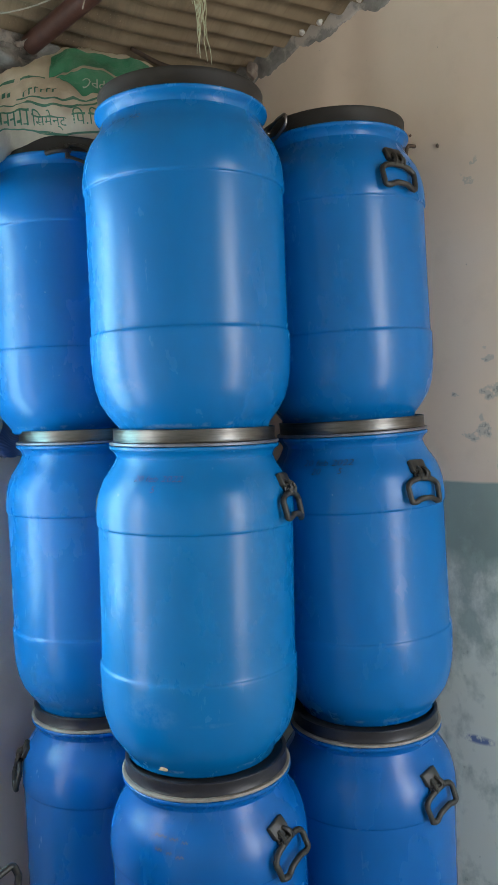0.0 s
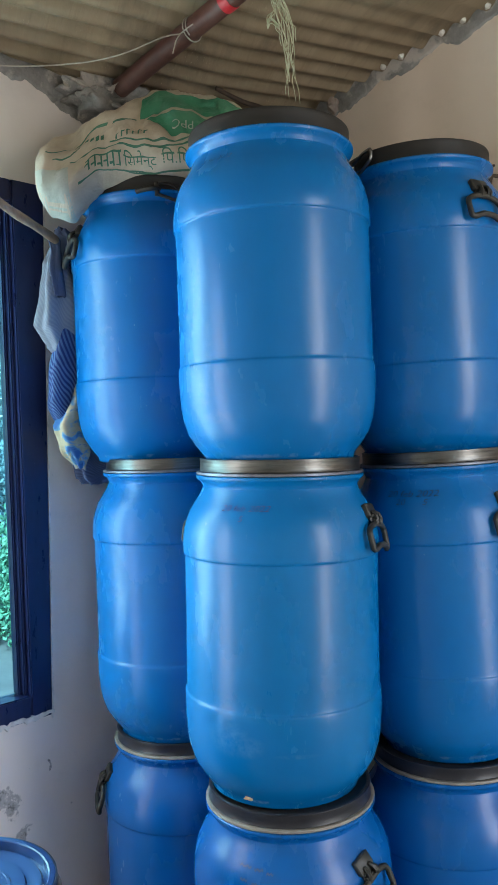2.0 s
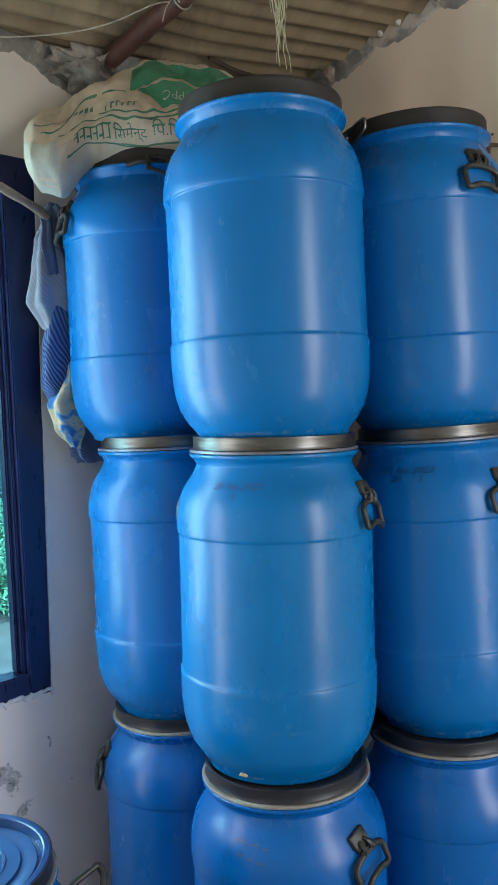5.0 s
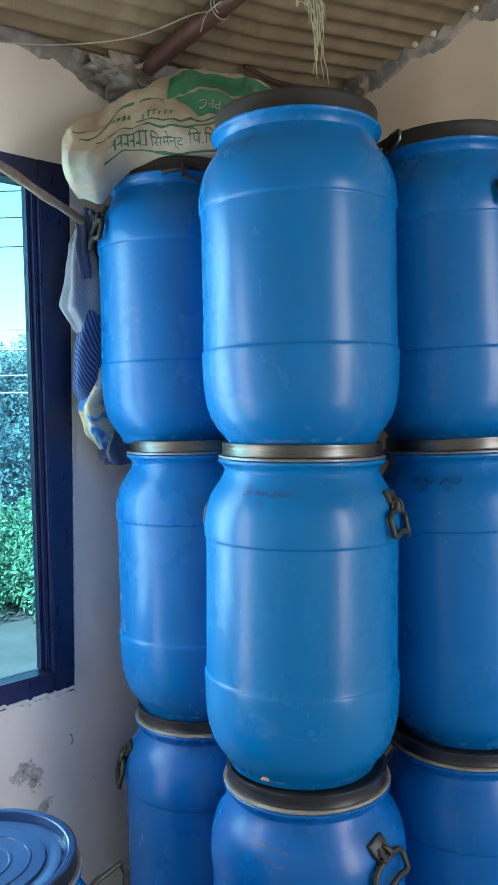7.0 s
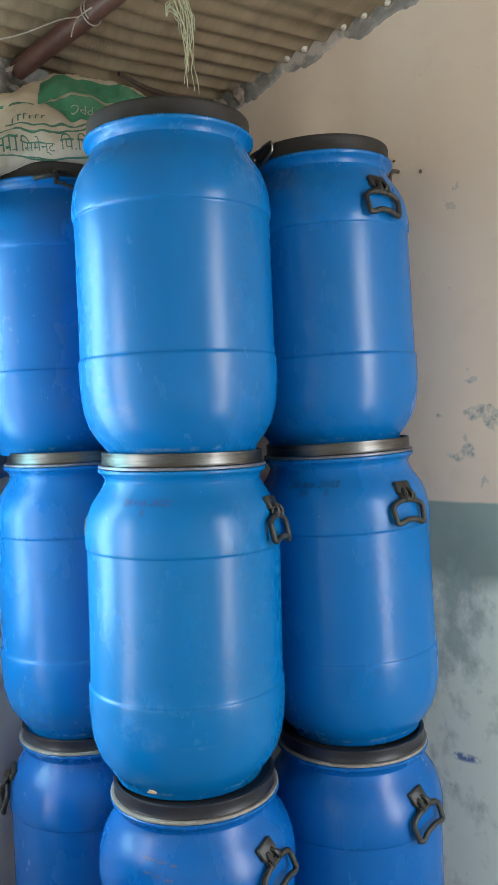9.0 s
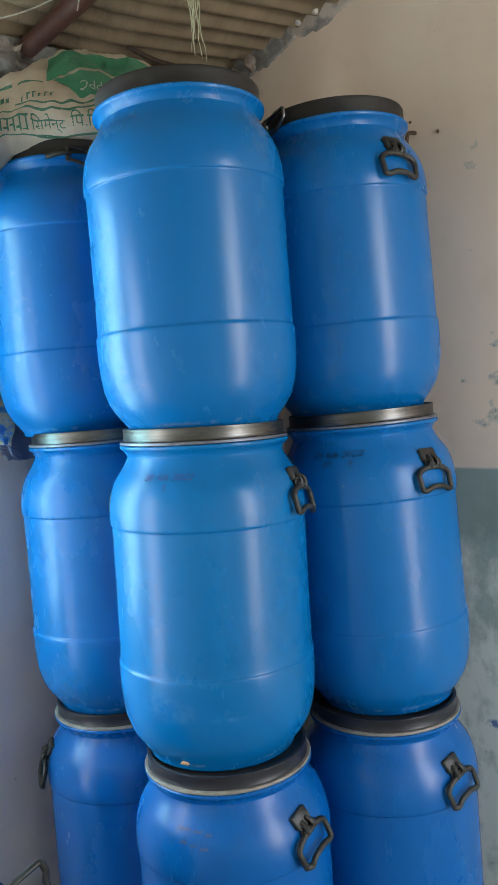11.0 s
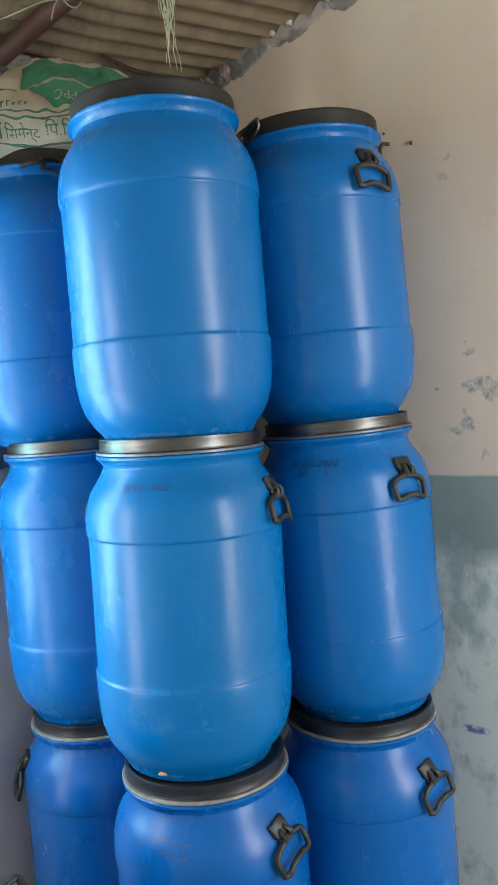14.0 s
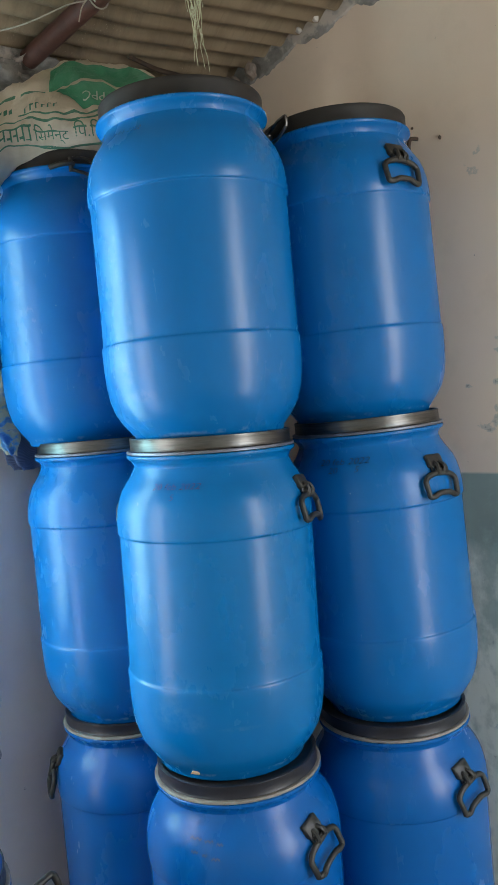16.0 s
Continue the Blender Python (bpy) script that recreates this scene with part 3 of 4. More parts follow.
# ---- drums ----
PITCH_Z, FLANGE = 0.80, 0.755
BODY = [(0.0, -0.006), (0.15, -0.007), (0.17, -0.012), (0.180, -0.012), (0.1855, -0.008), (0.1885, 0.004), (0.1985, 0.016), (0.212, 0.034), (0.2278, 0.060), (0.2379, 0.092), (0.2434, 0.126), (0.246, 0.168), (0.2468, 0.205), (0.2467, 0.2185), (0.2463, 0.2225), (0.2454, 0.2248),
        (0.2440, 0.2262), (0.2432, 0.2280), (0.2429, 0.232), (0.2426, 0.250), (0.2424, 0.31), (0.2421, 0.4), (0.2423, 0.545), (0.2424, 0.5565), (0.2422, 0.5595), (0.2428, 0.5615), (0.2446, 0.5630), (0.2460, 0.5650), (0.2465, 0.568), (0.2466, 0.588), (0.2454, 0.603), (0.2424, 0.625), (0.2369, 0.647), (0.2283, 0.669),
        (0.216, 0.688), (0.206, 0.703), (0.1995, 0.715), (0.1955, 0.7245), (0.1945, 0.7275), (0.1955, 0.7315), (0.1980, 0.7370), (0.2020, 0.7420), (0.2070, 0.7460), (0.2095, 0.7480), (0.2105, 0.7505), (0.2105, 0.7550), (0.2085, 0.757), (0.198, 0.757)]
LID = [(0.0, 0.7865), (0.05, 0.7865), (0.052, 0.788), (0.056, 0.788), (0.058, 0.7865), (0.11, 0.7865), (0.112, 0.788), (0.116, 0.788), (0.118, 0.7865), (0.188, 0.7865), (0.1905, 0.788), (0.1910, 0.796), (0.1925, 0.7975), (0.1965, 0.7975),
       (0.1985, 0.796), (0.1985, 0.758)]
RINGED_LID = [(0.0, 0.796), (0.028, 0.796), (0.030, 0.799), (0.034, 0.799), (0.036, 0.796), (0.066, 0.796), (0.068, 0.799), (0.072, 0.799), (0.074, 0.796), (0.104, 0.796), (0.106, 0.799), (0.110, 0.799), (0.112, 0.796),
              (0.138, 0.796), (0.141, 0.790), (0.150, 0.789), (0.156, 0.793), (0.170, 0.794), (0.174, 0.788), (0.180, 0.788), (0.183, 0.812), (0.186, 0.815), (0.196, 0.815), (0.1985, 0.812), (0.1985, 0.758)]
BEAD = [(0.2000, 0.7578), (0.2070, 0.7575), (0.2095, 0.7590), (0.2100, 0.7620), (0.2085, 0.7650), (0.2050, 0.7660), (0.2000, 0.7655)]
BAND = [(0.1962, 0.7660), (0.2012, 0.7660), (0.2020, 0.7672), (0.2014, 0.7690), (0.2006, 0.7710), (0.2004, 0.781), (0.2006, 0.7925), (0.2012, 0.7945), (0.2008, 0.7965), (0.1990, 0.7972), (0.1965, 0.797)]
PLAIN_BAND = [(0.1962, 0.7575), (0.2010, 0.7575), (0.2020, 0.759), (0.2015, 0.765), (0.2010, 0.800), (0.2015, 0.808), (0.2000, 0.8125), (0.1965, 0.8130)]


def side_point(s):
    """Down the shoulder from z 0.722: radius, height and outward normal at the length s."""
    pts = [p for p in BODY if 0.30 <= p[1] <= 0.724][::-1]
    for (r0, z0), (r1, z1) in zip(pts, pts[1:]):
        d = math.hypot(r1 - r0, z1 - z0)
        if s <= d or (r1, z1) == pts[-1]:
            k = s / d
            return r0 + (r1 - r0) * k, z0 + (z1 - z0) * k, (z0 - z1) / d, (r1 - r0) / d
        s -= d


def shoulder(x, s, h):
    """A place x across, s down and h off the shoulder of a drum, at azimuth 0."""
    if s < 0:
        return shoulder(x, 0.0, h) - Vector((0, 0, s))
    acc = [0, 0, 0, 0]
    for o in (-0.012, 0.0, 0.012):
        acc = [a + b / 3 for a, b in zip(acc, side_point(max(s + o, 0.0)))]
    r, z, nr, nz = acc
    n = math.hypot(nr, nz)
    r2 = r + h * nr / n
    a = x / max(r, 0.1)
    return Vector((r2 * math.cos(a), r2 * math.sin(a), z + h * nz / n))


def rounded(points, radius, steps=4):
    """A closed line of points in the plane with its corners rounded."""
    out = []
    n = len(points)
    for i in range(n):
        p, a, b = Vector(points[i]), Vector(points[i - 1]), Vector(points[(i + 1) % n])
        r = min(radius, 0.45 * (a - p).length, 0.45 * (b - p).length)
        s, e = p + (a - p).normalized() * r, p + (b - p).normalized() * r
        for k in range(steps + 1):
            t = k / steps
            out.append((1 - t) ** 2 * s + 2 * t * (1 - t) * p + t * t * e)
    return out


def add_handle(drum, azimuth, tilt=0.0, lift=0.10, label="dark moulded carrying handle", drop=0.036):
    """A swinging D-shaped handle on a bracket; tilt turns it in its plane, lift swings it away from the wall of the drum."""
    c, k = math.cos(radians(tilt)), math.sin(radians(tilt))
    hinge = 0.040 + drop

    def put(x, s, h):
        ds = s + drop - hinge
        return shoulder(x * c - ds * k, hinge + x * k + ds * c, h)

    ring = rounded([(-0.020, 0.054), (0.020, 0.054), (0.040, 0.060), (0.053, 0.071), (0.048, 0.110), (0.036, 0.111), (0.017, 0.102), (-0.017, 0.102), (-0.036, 0.111), (-0.048, 0.110), (-0.053, 0.071), (-0.040, 0.060)], 0.009)
    bm = bmesh.new()
    tube(bm, [put(x, s, 0.011 + lift * max(s - 0.05, 0)) for x, s in ring], 0.0074, 8, True)
    for sx in (-1, 1):
        tube(bm, [put(sx * 0.013 + 0.004 * math.sin(a), 0.045 + 0.011 * math.cos(a), 0.013 + 0.007 * math.sin(a)) for a in (2 * math.pi * i / 12 for i in range(12))], 0.0045, 6, True)
    handle = part("handle", bm, HANDLE, drum, label, 60)
    bm = bmesh.new()
    rows = []
    for h in (0.0, 0.009, 0.012):
        w = 0.026 if h < 0.012 else 0.023
        rows.append([put(x, s, h) for x, s in rounded([(-w, 0.004 if h < 0.012 else 0.007), (w, 0.004 if h < 0.012 else 0.007), (w, 0.036), (0.010, 0.044), (-0.010, 0.044), (-w, 0.036)], 0.005, 3)])
    vs = grid(bm, rows, False, True)
    bm.faces.new(vs[-1])
    for sx in (-1, 1):
        tube(bm, [put(sx * 0.008, 0.026, 0.010), put(sx * 0.010, 0.034, 0.019), put(sx * 0.011, 0.043, 0.020), put(sx * 0.011, 0.052, 0.012)], 0.0055, 6)
    tube(bm, [put(-0.019, 0.046, 0.013), put(0.019, 0.046, 0.013)], 0.0042, 8)
    bracket = part("bracket", bm, HANDLE, handle, "", 50)
    turn = pose(0, 0, 0, 0, 0, azimuth)
    handle.matrix_basis = turn
    return handle


def add_latch(drum, band, azimuth, material, turned=1, tilt=0.0, rise=0.0):
    """The over-centre lever of a clamp band, with its wire loop; turned -1 mirrors it, tilt raises the loop's end."""
    bm = bmesh.new()

    def put(x, z, h):
        z += rise + tilt * max(-x, 0)
        a = turned * x / 0.2
        return Vector(((0.2 + h) * math.cos(a), (0.2 + h) * math.sin(a), z))

    loop = rounded([(-0.052, 0.772), (-0.052, 0.798), (-0.020, 0.806), (0.018, 0.800), (0.018, 0.768), (-0.020, 0.764)], 0.008)
    tube(bm, [put(x, z, 0.012 + 0.10 * max(0.02 - x, 0)) for x, z in loop], 0.0046, 6, True)
    tube(bm, smooth_line([put(0.012, 0.785, 0.008), put(0.03, 0.786, 0.016), put(0.055, 0.783, 0.013), put(0.075, 0.780, 0.006)], 4), 0.0075, 8)
    tube(bm, [put(0.020, 0.765, 0.012), put(0.020, 0.803, 0.012)], 0.006, 8)
    latch = part("latch", bm, material, band, "dark steel lever latch", 60)
    latch.matrix_basis = pose(0, 0, 0, 0, 0, azimuth)


def split_words(bm, gap):
    """The separate words of a line of lettering, parted at gaps across."""
    groups, reach = [], -1e9
    for lo, hi, f in sorted((min(v.co.x for v in f.verts), max(v.co.x for v in f.verts), f.index) for f in bm.faces):
        if lo > reach + gap:
            groups.append(set())
        groups[-1].add(f)
        reach = max(reach, hi)
    for group in groups:
        word = bm.copy()
        word.faces.ensure_lookup_table()
        bmesh.ops.delete(word, geom=[f for f in word.faces if f.index not in group], context="FACES")
        yield word


def add_writing(drum, lines, azimuth, material):
    """Handwriting on the shoulder: text, size, x across, s down."""
    for text, size, x0, s0 in lines:
        bm = letters(text, size, -0.0002)
        bm.faces.index_update()
        for word in split_words(bm, 0.0045):
            for v in word.verts:
                x, y = v.co.x * 1.1 + v.co.y * 0.25, v.co.y
                v.co = shoulder(x0 + x, s0 - y, 0.0012)
            ob = part("handwriting", word, material, drum, "handwritten marker date")
            ob.matrix_basis = pose(0, 0, 0, 0, 0, azimuth)


def drum(place, label, black_band=False, ringed=False, lean=0.0, group="stacked blue drums", plastic=None):
    d = thing("drum", place, label, "drum", group)
    d.rotation_euler = (0, radians(lean), 0)
    bm = bmesh.new()
    revolve(bm, BODY)
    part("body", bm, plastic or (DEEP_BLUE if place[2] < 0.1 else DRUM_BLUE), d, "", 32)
    bm = bmesh.new()
    revolve(bm, [(r, FLANGE + (z - FLANGE) * 0.72) for r, z in RINGED_LID] if ringed else [(r, FLANGE + (z - FLANGE) * (1.04 if black_band else 1.0)) for r, z in LID])
    part("lid", bm, LID_BLUE if ringed else BLACK, d, "blue lid with raised rings" if ringed else "black plastic lid", 35)
    bm = bmesh.new()
    revolve(bm, [(r, FLANGE + (z - FLANGE) * 0.76) for r, z in PLAIN_BAND] if black_band else BAND)
    # bands on the lowest drums take the colour darkened for reflection
    band = part("clamp_band", bm, BLACK if black_band else DARKENED_BAND if place[2] < 0.1 else STEEL, d, "black clamp band" if black_band else "clamp band darkened as if reflecting the floor" if place[2] < 0.1 else "galvanised steel clamp band", 40)
    if not black_band:
        bm = bmesh.new()
        revolve(bm, BEAD)
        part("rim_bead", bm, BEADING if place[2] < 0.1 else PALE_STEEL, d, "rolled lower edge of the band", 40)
    return d, band


LEVELS = {}
for key, level, x, y, lean, label, handles in (
        ("M", 1, 0.1235, 2.018, 0, "blue plastic drum at the foot of the front stack", [(-46, -17, 0.2), (136, 0, 0.1)]),
        ("M", 2, 0.1125, 2.045, 1.15, "blue plastic drum with a steel band, stacked second", [(-25, 4, 0.15), (152, 0, 0.1)]),
        ("M", 3, 0.1295, 2.049, 0, "blue plastic drum with a black lid, topping the front stack", [(90, 0, 0.1)]),
        ("L", 1, -0.181, 2.440, 0, "blue plastic drum on the floor beside the window wall", [(-165, 8, 0.2)]),
        ("L", 2, -0.187, 2.450, 0, "blue plastic drum, second of the stack by the window", [(-58, 0, 0.1)]),
        ("L", 3, -0.228, 2.480, 0, "blue plastic drum with a cement sack on its lid", [(-153, -6, 0.15), (-48, 0, 0.1)]),
        ("R", 1, 0.572, 2.230, 0, "blue plastic drum on the floor by the painted wall", [(-56, -13, 0.15), (127, 0, 0.1)]),
        ("R", 2, 0.588, 2.262, -1.5, "blue plastic drum with marker writing, stacked second", [(-57, 3, 0.12), (123, 0, 0.1)]),
        ("R", 3, 0.566, 2.293, -1.5, "blue plastic drum with a black lid beside the painted wall", [(-60, 3, 0.12)])):
    d, band = drum((x, y, (level - 1) * PITCH_Z), label, level == 3, lean=lean, plastic={"M2": RUBBED_BLUE, "M3": SCRATCHED_BLUE}.get(f"{key}{level}"))
    LEVELS[key, level] = d, band
    for az, tilt, lift in handles:
        add_handle(d, az, tilt, lift)
    if level < 3:
        add_latch(d, band, {"M": 100, "L": 100, "R": 60}[key], WIRE)
add_latch(*LEVELS["R", 3], -147, WIRE, -1, 0.45, -0.024)
add_latch(*LEVELS["L", 3], -72, HANDLE, -1, -0.4, -0.030)
add_latch(*LEVELS["M", 3], 80, WIRE)
add_writing(LEVELS["M", 2][0], [("20 feb 2022", 0.023, 0.0, 0.034), ("5", 0.022, -0.006, 0.060)], -113, INK_RED)
add_writing(LEVELS["R", 2][0], [("20 feb 2022", 0.026, 0.0, 0.028), ("20      5", 0.024, 0.0, 0.052)], -119, INK_BLACK)
add_writing(LEVELS["M", 3][0], [("20 feb 2022", 0.017, 0.0, 0.024)], -127, INK_BLACK)
for x0, s0, wide in ((-0.045, 0.040, 0.030), (-0.008, 0.043, 0.022), (0.022, 0.048, 0.016), (-0.040, 0.068, 0.018), (-0.012, 0.072, 0.014), (0.012, 0.078, 0.020)):
    bm = bmesh.new()
    grid(bm, [[shoulder(x0 + wide * k / 6, s0 + h + 0.0025 * math.sin(k * 2.3 + x0 * 90), 0.0010) for h in (-0.0022, 0.0022)] for k in range(7)])
    ob = part("scribble", bm, INK_BROWN, LEVELS["M", 1][0], "faded brown marker scribble")
    ob.matrix_basis = pose(0, 0, 0, 0, 0, -112)
d, band = drum((-0.55, 1.565, 0), "blue plastic drum with a ringed blue lid, standing under the window", False, True, group="single drum")
add_handle(d, -4, -62, 1.3, "dark carrying handle swung outwards", 0.0)
add_latch(d, band, 150, WIRE)

bm = bmesh.new()
lump(bm, (0, 0, 0), (0.011, 0.006, 0.006), 3.0, 3, 0.5)
ob = tagged(part("glue_blob", bm, GLUE, smooth=60), "dried beige glue blob on a drum's lid rim", "glue")
ob.matrix_world = Matrix.Translation((0.026, 1.869, 0.816))


# ---- sack on the stack by the window ----
SECTIONS = [(-0.530, 2.275, 2.425, 0.030, 0.020), (-0.522, 2.285, 2.425, 0.090, 0.055), (-0.495, 2.295, 2.420, 0.130, 0.078), (-0.440, 2.315, 2.425, 0.145, 0.085), (-0.350, 2.345, 2.507, 0.138, 0.078), (-0.260, 2.365, 2.535, 0.155, 0.082),
            (-0.170, 2.385, 2.560, 0.172, 0.085), (0.000, 2.425, 2.555, 0.150, 0.075), (0.080, 2.450, 2.560, 0.100, 0.050), (0.105, 2.460, 2.570, 0.030, 0.020)]
SLOPE = radians(52)


def section(x):
    for a, b in zip(SECTIONS, SECTIONS[1:]):
        if x <= b[0] or b is SECTIONS[-1]:
            k = min(max((x - a[0]) / (b[0] - a[0]), 0), 1)
            k = k * k * (3 - 2 * k) * 0.4 + k * 0.6
            return [p + (q - p) * k for p, q in zip(a[1:], b[1:])]


def sack_point(x, angle, off=0.0):
    y, z, a, b = section(x)
    c, s = math.cos(angle), math.sin(angle)
    p, q = math.copysign(abs(c) ** 0.85, c) * a, math.copysign(abs(s) ** 0.7, s) * b
    ridge = 0.018 * (0.25 - abs(noise.noise(Vector((x * 13 + p * 5, p * 9, 7))))) + 0.013 * (0.25 - abs(noise.noise(Vector((x * 30 - p * 12, p * 24, 3)))))
    crease = ridge + 0.010 * noise.noise(Vector((x * 9, p * 14, 1))) + 0.006 * noise.noise(Vector((x * 26, p * 30, 4))) + 0.006 * math.sin(x * 34 + p * 22)
    q += math.copysign(min(1, abs(s) * 2), s) * (crease + off)
    return Vector((x, y + p * math.cos(SLOPE) - q * math.sin(SLOPE), z + p * math.sin(SLOPE) + q * math.cos(SLOPE)))


sack = thing("cement_sack", (-0.185, 2.4, 2.408), "woven white cement sack with green print, lying on a drum", "sack")


def on_sack(name, bm, material, label=""):
    ob = part(name, bm, material, sack, label, 60)
    ob.matrix_parent_inverse = Matrix.Translation((0.2, -2.4, -2.42))
    return ob


bm = bmesh.new()
xs = np.linspace(-0.530, 0.105, 86)
grid(bm, [[sack_point(x, 2 * math.pi * j / 72) for j in range(72)] for x in xs], False, True, uv=(0.009, 0.0075))
on_sack("cover", bm, SACK)


def face(t):
    """The angle on the sack's section for a height t up its front face, going on under its front edge."""
    t -= 0.17
    return math.acos(2 * t - 1) if t > 0.02 else math.acos(-0.96) + (0.02 - t) * 2.6


def printed(x0, x1, t0, t1, material=PRINT, off=0.0032, lean=0.0, wave=0.0, name="print", label="", tall=0):
    """A printed patch on the sack's upper face: t from its front edge (0) to its back edge (1); lean slants its ends."""
    bm = bmesh.new()
    n, m = max(int((x1 - x0) / 0.006), 2), tall or max(int((t1 - t0) / 0.03), 2)
    rows = []
    for i in range(n + 1):
        line = []
        for j in range(m + 1):
            t = t0 + (t1 - t0) * j / m
            x = x0 + (x1 - x0) * i / n + lean * (t - t0) * (1 - i / n)
            t += wave * math.sin(x * 14)
            line.append(sack_point(x, face(t), off))
        rows.append(line)
    grid(bm, rows, uv=(0.01, 0.01))
    return on_sack(name, bm, material, label)


printed(-0.24, 0.06, 0.62, 0.90, label="green printed panel")
printed(-0.15, 0.06, 0.36, 0.595, lean=-0.30, label="green printed panel")


def rule(*marks):
    """A thin printed line over the sack through the given (x, t)."""
    bm = bmesh.new()
    rows = []
    for (x0, t0), (x1, t1) in zip(marks, marks[1:]):
        for i in range(9):
            f = i / 8
            x, t = x0 + (x1 - x0) * f, t0 + (t1 - t0) * f
            rows.append([sack_point(x, face(t + k * 0.008), 0.0017) for k in (-1, 0, 1)])
    grid(bm, rows, uv=(0.01, 0.01))
    on_sack("print", bm, INK_GREEN)


rule((-0.49, 0.60), (-0.43, 0.64), (-0.36, 0.66), (-0.25, 0.62))
rule((-0.425, 0.44), (-0.33, 0.345), (-0.25, 0.265), (-0.205, 0.24), (-0.14, 0.27), (0.02, 0.31))
rule((-0.32, 0.40), (-0.25, 0.315), (-0.20, 0.29), (-0.14, 0.31), (0.02, 0.345))
rule((-0.405, 0.19), (-0.36, 0.17), (-0.31, 0.135), (-0.27, 0.09), (-0.20, 0.06), (-0.125, 0.07), (0.0, 0.08))
rule((-0.47, 0.50), (-0.42, 0.53), (-0.40, 0.53))
# the brand's two lines as plain bars
rule((-0.385, 0.300), (-0.335, 0.275), (-0.287, 0.250))
for k in range(6):
    x = -0.378 + 0.0165 * k
    top = 0.297 - 0.5 * (x + 0.385)
    printed(x, x + 0.0042, top - 0.085, top, INK_GREEN, tall=4)
    printed(x - 0.009, x + 0.0035, top - 0.052 - 0.012 * (k % 3), top - 0.040 - 0.012 * (k % 3), INK_GREEN, tall=2)
for k in range(6):
    x = -0.303 + 0.0155 * k
    printed(x, x + 0.0042, 0.385 - 0.35 * (x + 0.303), 0.445 - 0.35 * (x + 0.303), INK_GREEN, tall=3)
    printed(x + 0.004, x + 0.0105, 0.430 - 0.35 * (x + 0.303), 0.443 - 0.35 * (x + 0.303), INK_GREEN, tall=2)
for k in range(4):
    printed(-0.388 + 0.014 * k, -0.388 + 0.014 * k + 0.009, 0.535 - 0.025 * k, 0.585 - 0.025 * k, INK_GREEN, tall=2)


def sack_text(text, size, x0, t0, material, off, turned=-1, drop=0.0):
    """A line of lettering on the sack: turned -1 is upside down; drop is its fall along the line."""
    bm = letters(text, size)
    bmesh.ops.subdivide_edges(bm, edges=bm.edges, cuts=1)
    for v in bm.verts:
        t = t0 + turned * v.co.y / 0.30 - drop * v.co.x
        v.co = sack_point(x0 + turned * v.co.x, face(t), off)
    on_sack("lettering", bm, material)


sack_text("PPC", 0.036, -0.118, 0.455, SACK_PALE, 0.0052)
sack_text("CEMENT", 0.032, -0.005, 0.47, SACK_PALE, 0.0052)
sack_text("\u093f\u0938\u092e\u0947\u0928\u094d\u091f", 0.034, -0.238, 0.165, INK_GREEN, 0.0019, 1, 0.6)
sack_text("\u093f\u092a.\u093f\u092a.\u093f\u0938", 0.042, -0.115, 0.165, INK_GREEN, 0.0019, 1)
# the folded, paler end of the sack
bm = bmesh.new()
rows = []
for i in range(15):
    x = -0.533 + 0.0075 * i
    rows.append([sack_point(max(x, -0.5295), math.pi * (0.70 + 0.55 * j / 16), 0.0025 + 0.004 * abs(noise.noise(Vector((x * 30, j * 0.4, 2))))) for j in range(17)])
grid(bm, rows, uv=(0.01, 0.0075))
on_sack("folded_end", bm, SACK_PALE, "paler folded end")

# ---- cloths and the pole by the window ----
def drape(name, label, material, line, folds, seed, group="cloths hanging by the window"):
    """A hanging bunch of cloth along line: (u, v, z, half width, half depth), with folds round it."""
    t = thing(name, at(line[0][0], line[0][1], line[0][2]), label, "cloth", group)
    rows = []
    steps = 7
    pts = []
    for i in range(len(line) - 1):
        for k in range(steps):
            f = k / steps
            f2 = f * f * (3 - 2 * f)
            pts.append([p + (q - p) * (f if j < 3 else f2) for j, (p, q) in enumerate(zip(line[i], line[i + 1]))])
    pts.append(line[-1])
    for i, (u, v, z, w, dd) in enumerate(pts):
        row = []
        for j in range(56):
            a = 2 * math.pi * j / 56
            k = 1 + 0.16 * math.sin(folds * a + seed + i * 0.07) + 0.12 * noise.noise(Vector((math.cos(a) * 1.6, math.sin(a) * 1.6 + seed, i * 0.13)))
            row.append(at(u + w * k * math.cos(a), max(v + dd * k * math.sin(a), 0.012), z + 0.012 * noise.noise(Vector((j * 0.25, seed, i * 0.2)))))
        rows.append(row)
    bm = bmesh.new()
    vs = grid(bm, rows, False, True, uv=(0.006, 0.022))
    bm.faces.new(vs[0])
    bm.faces.new(vs[-1][::-1])
    ob = part("fabric", bm, material, t, "", 80)
    ob.matrix_parent_inverse = Matrix.Translation(-at(line[0][0], line[0][1], line[0][2]))


drape("cloth_bundle", "grey-white cotton cloth bundle knotted on a pole", CLOTH_GREY, [(-0.918, 0.06, 2.245, 0.027, 0.02), (-0.928, 0.065, 2.19, 0.043, 0.03), (-0.928, 0.07, 2.10, 0.059, 0.035), (-0.938, 0.07, 2.00, 0.068, 0.04), (-0.928, 0.07, 1.935, 0.043, 0.03), (-0.913, 0.07, 1.91, 0.015, 0.012)], 5, 1.0)
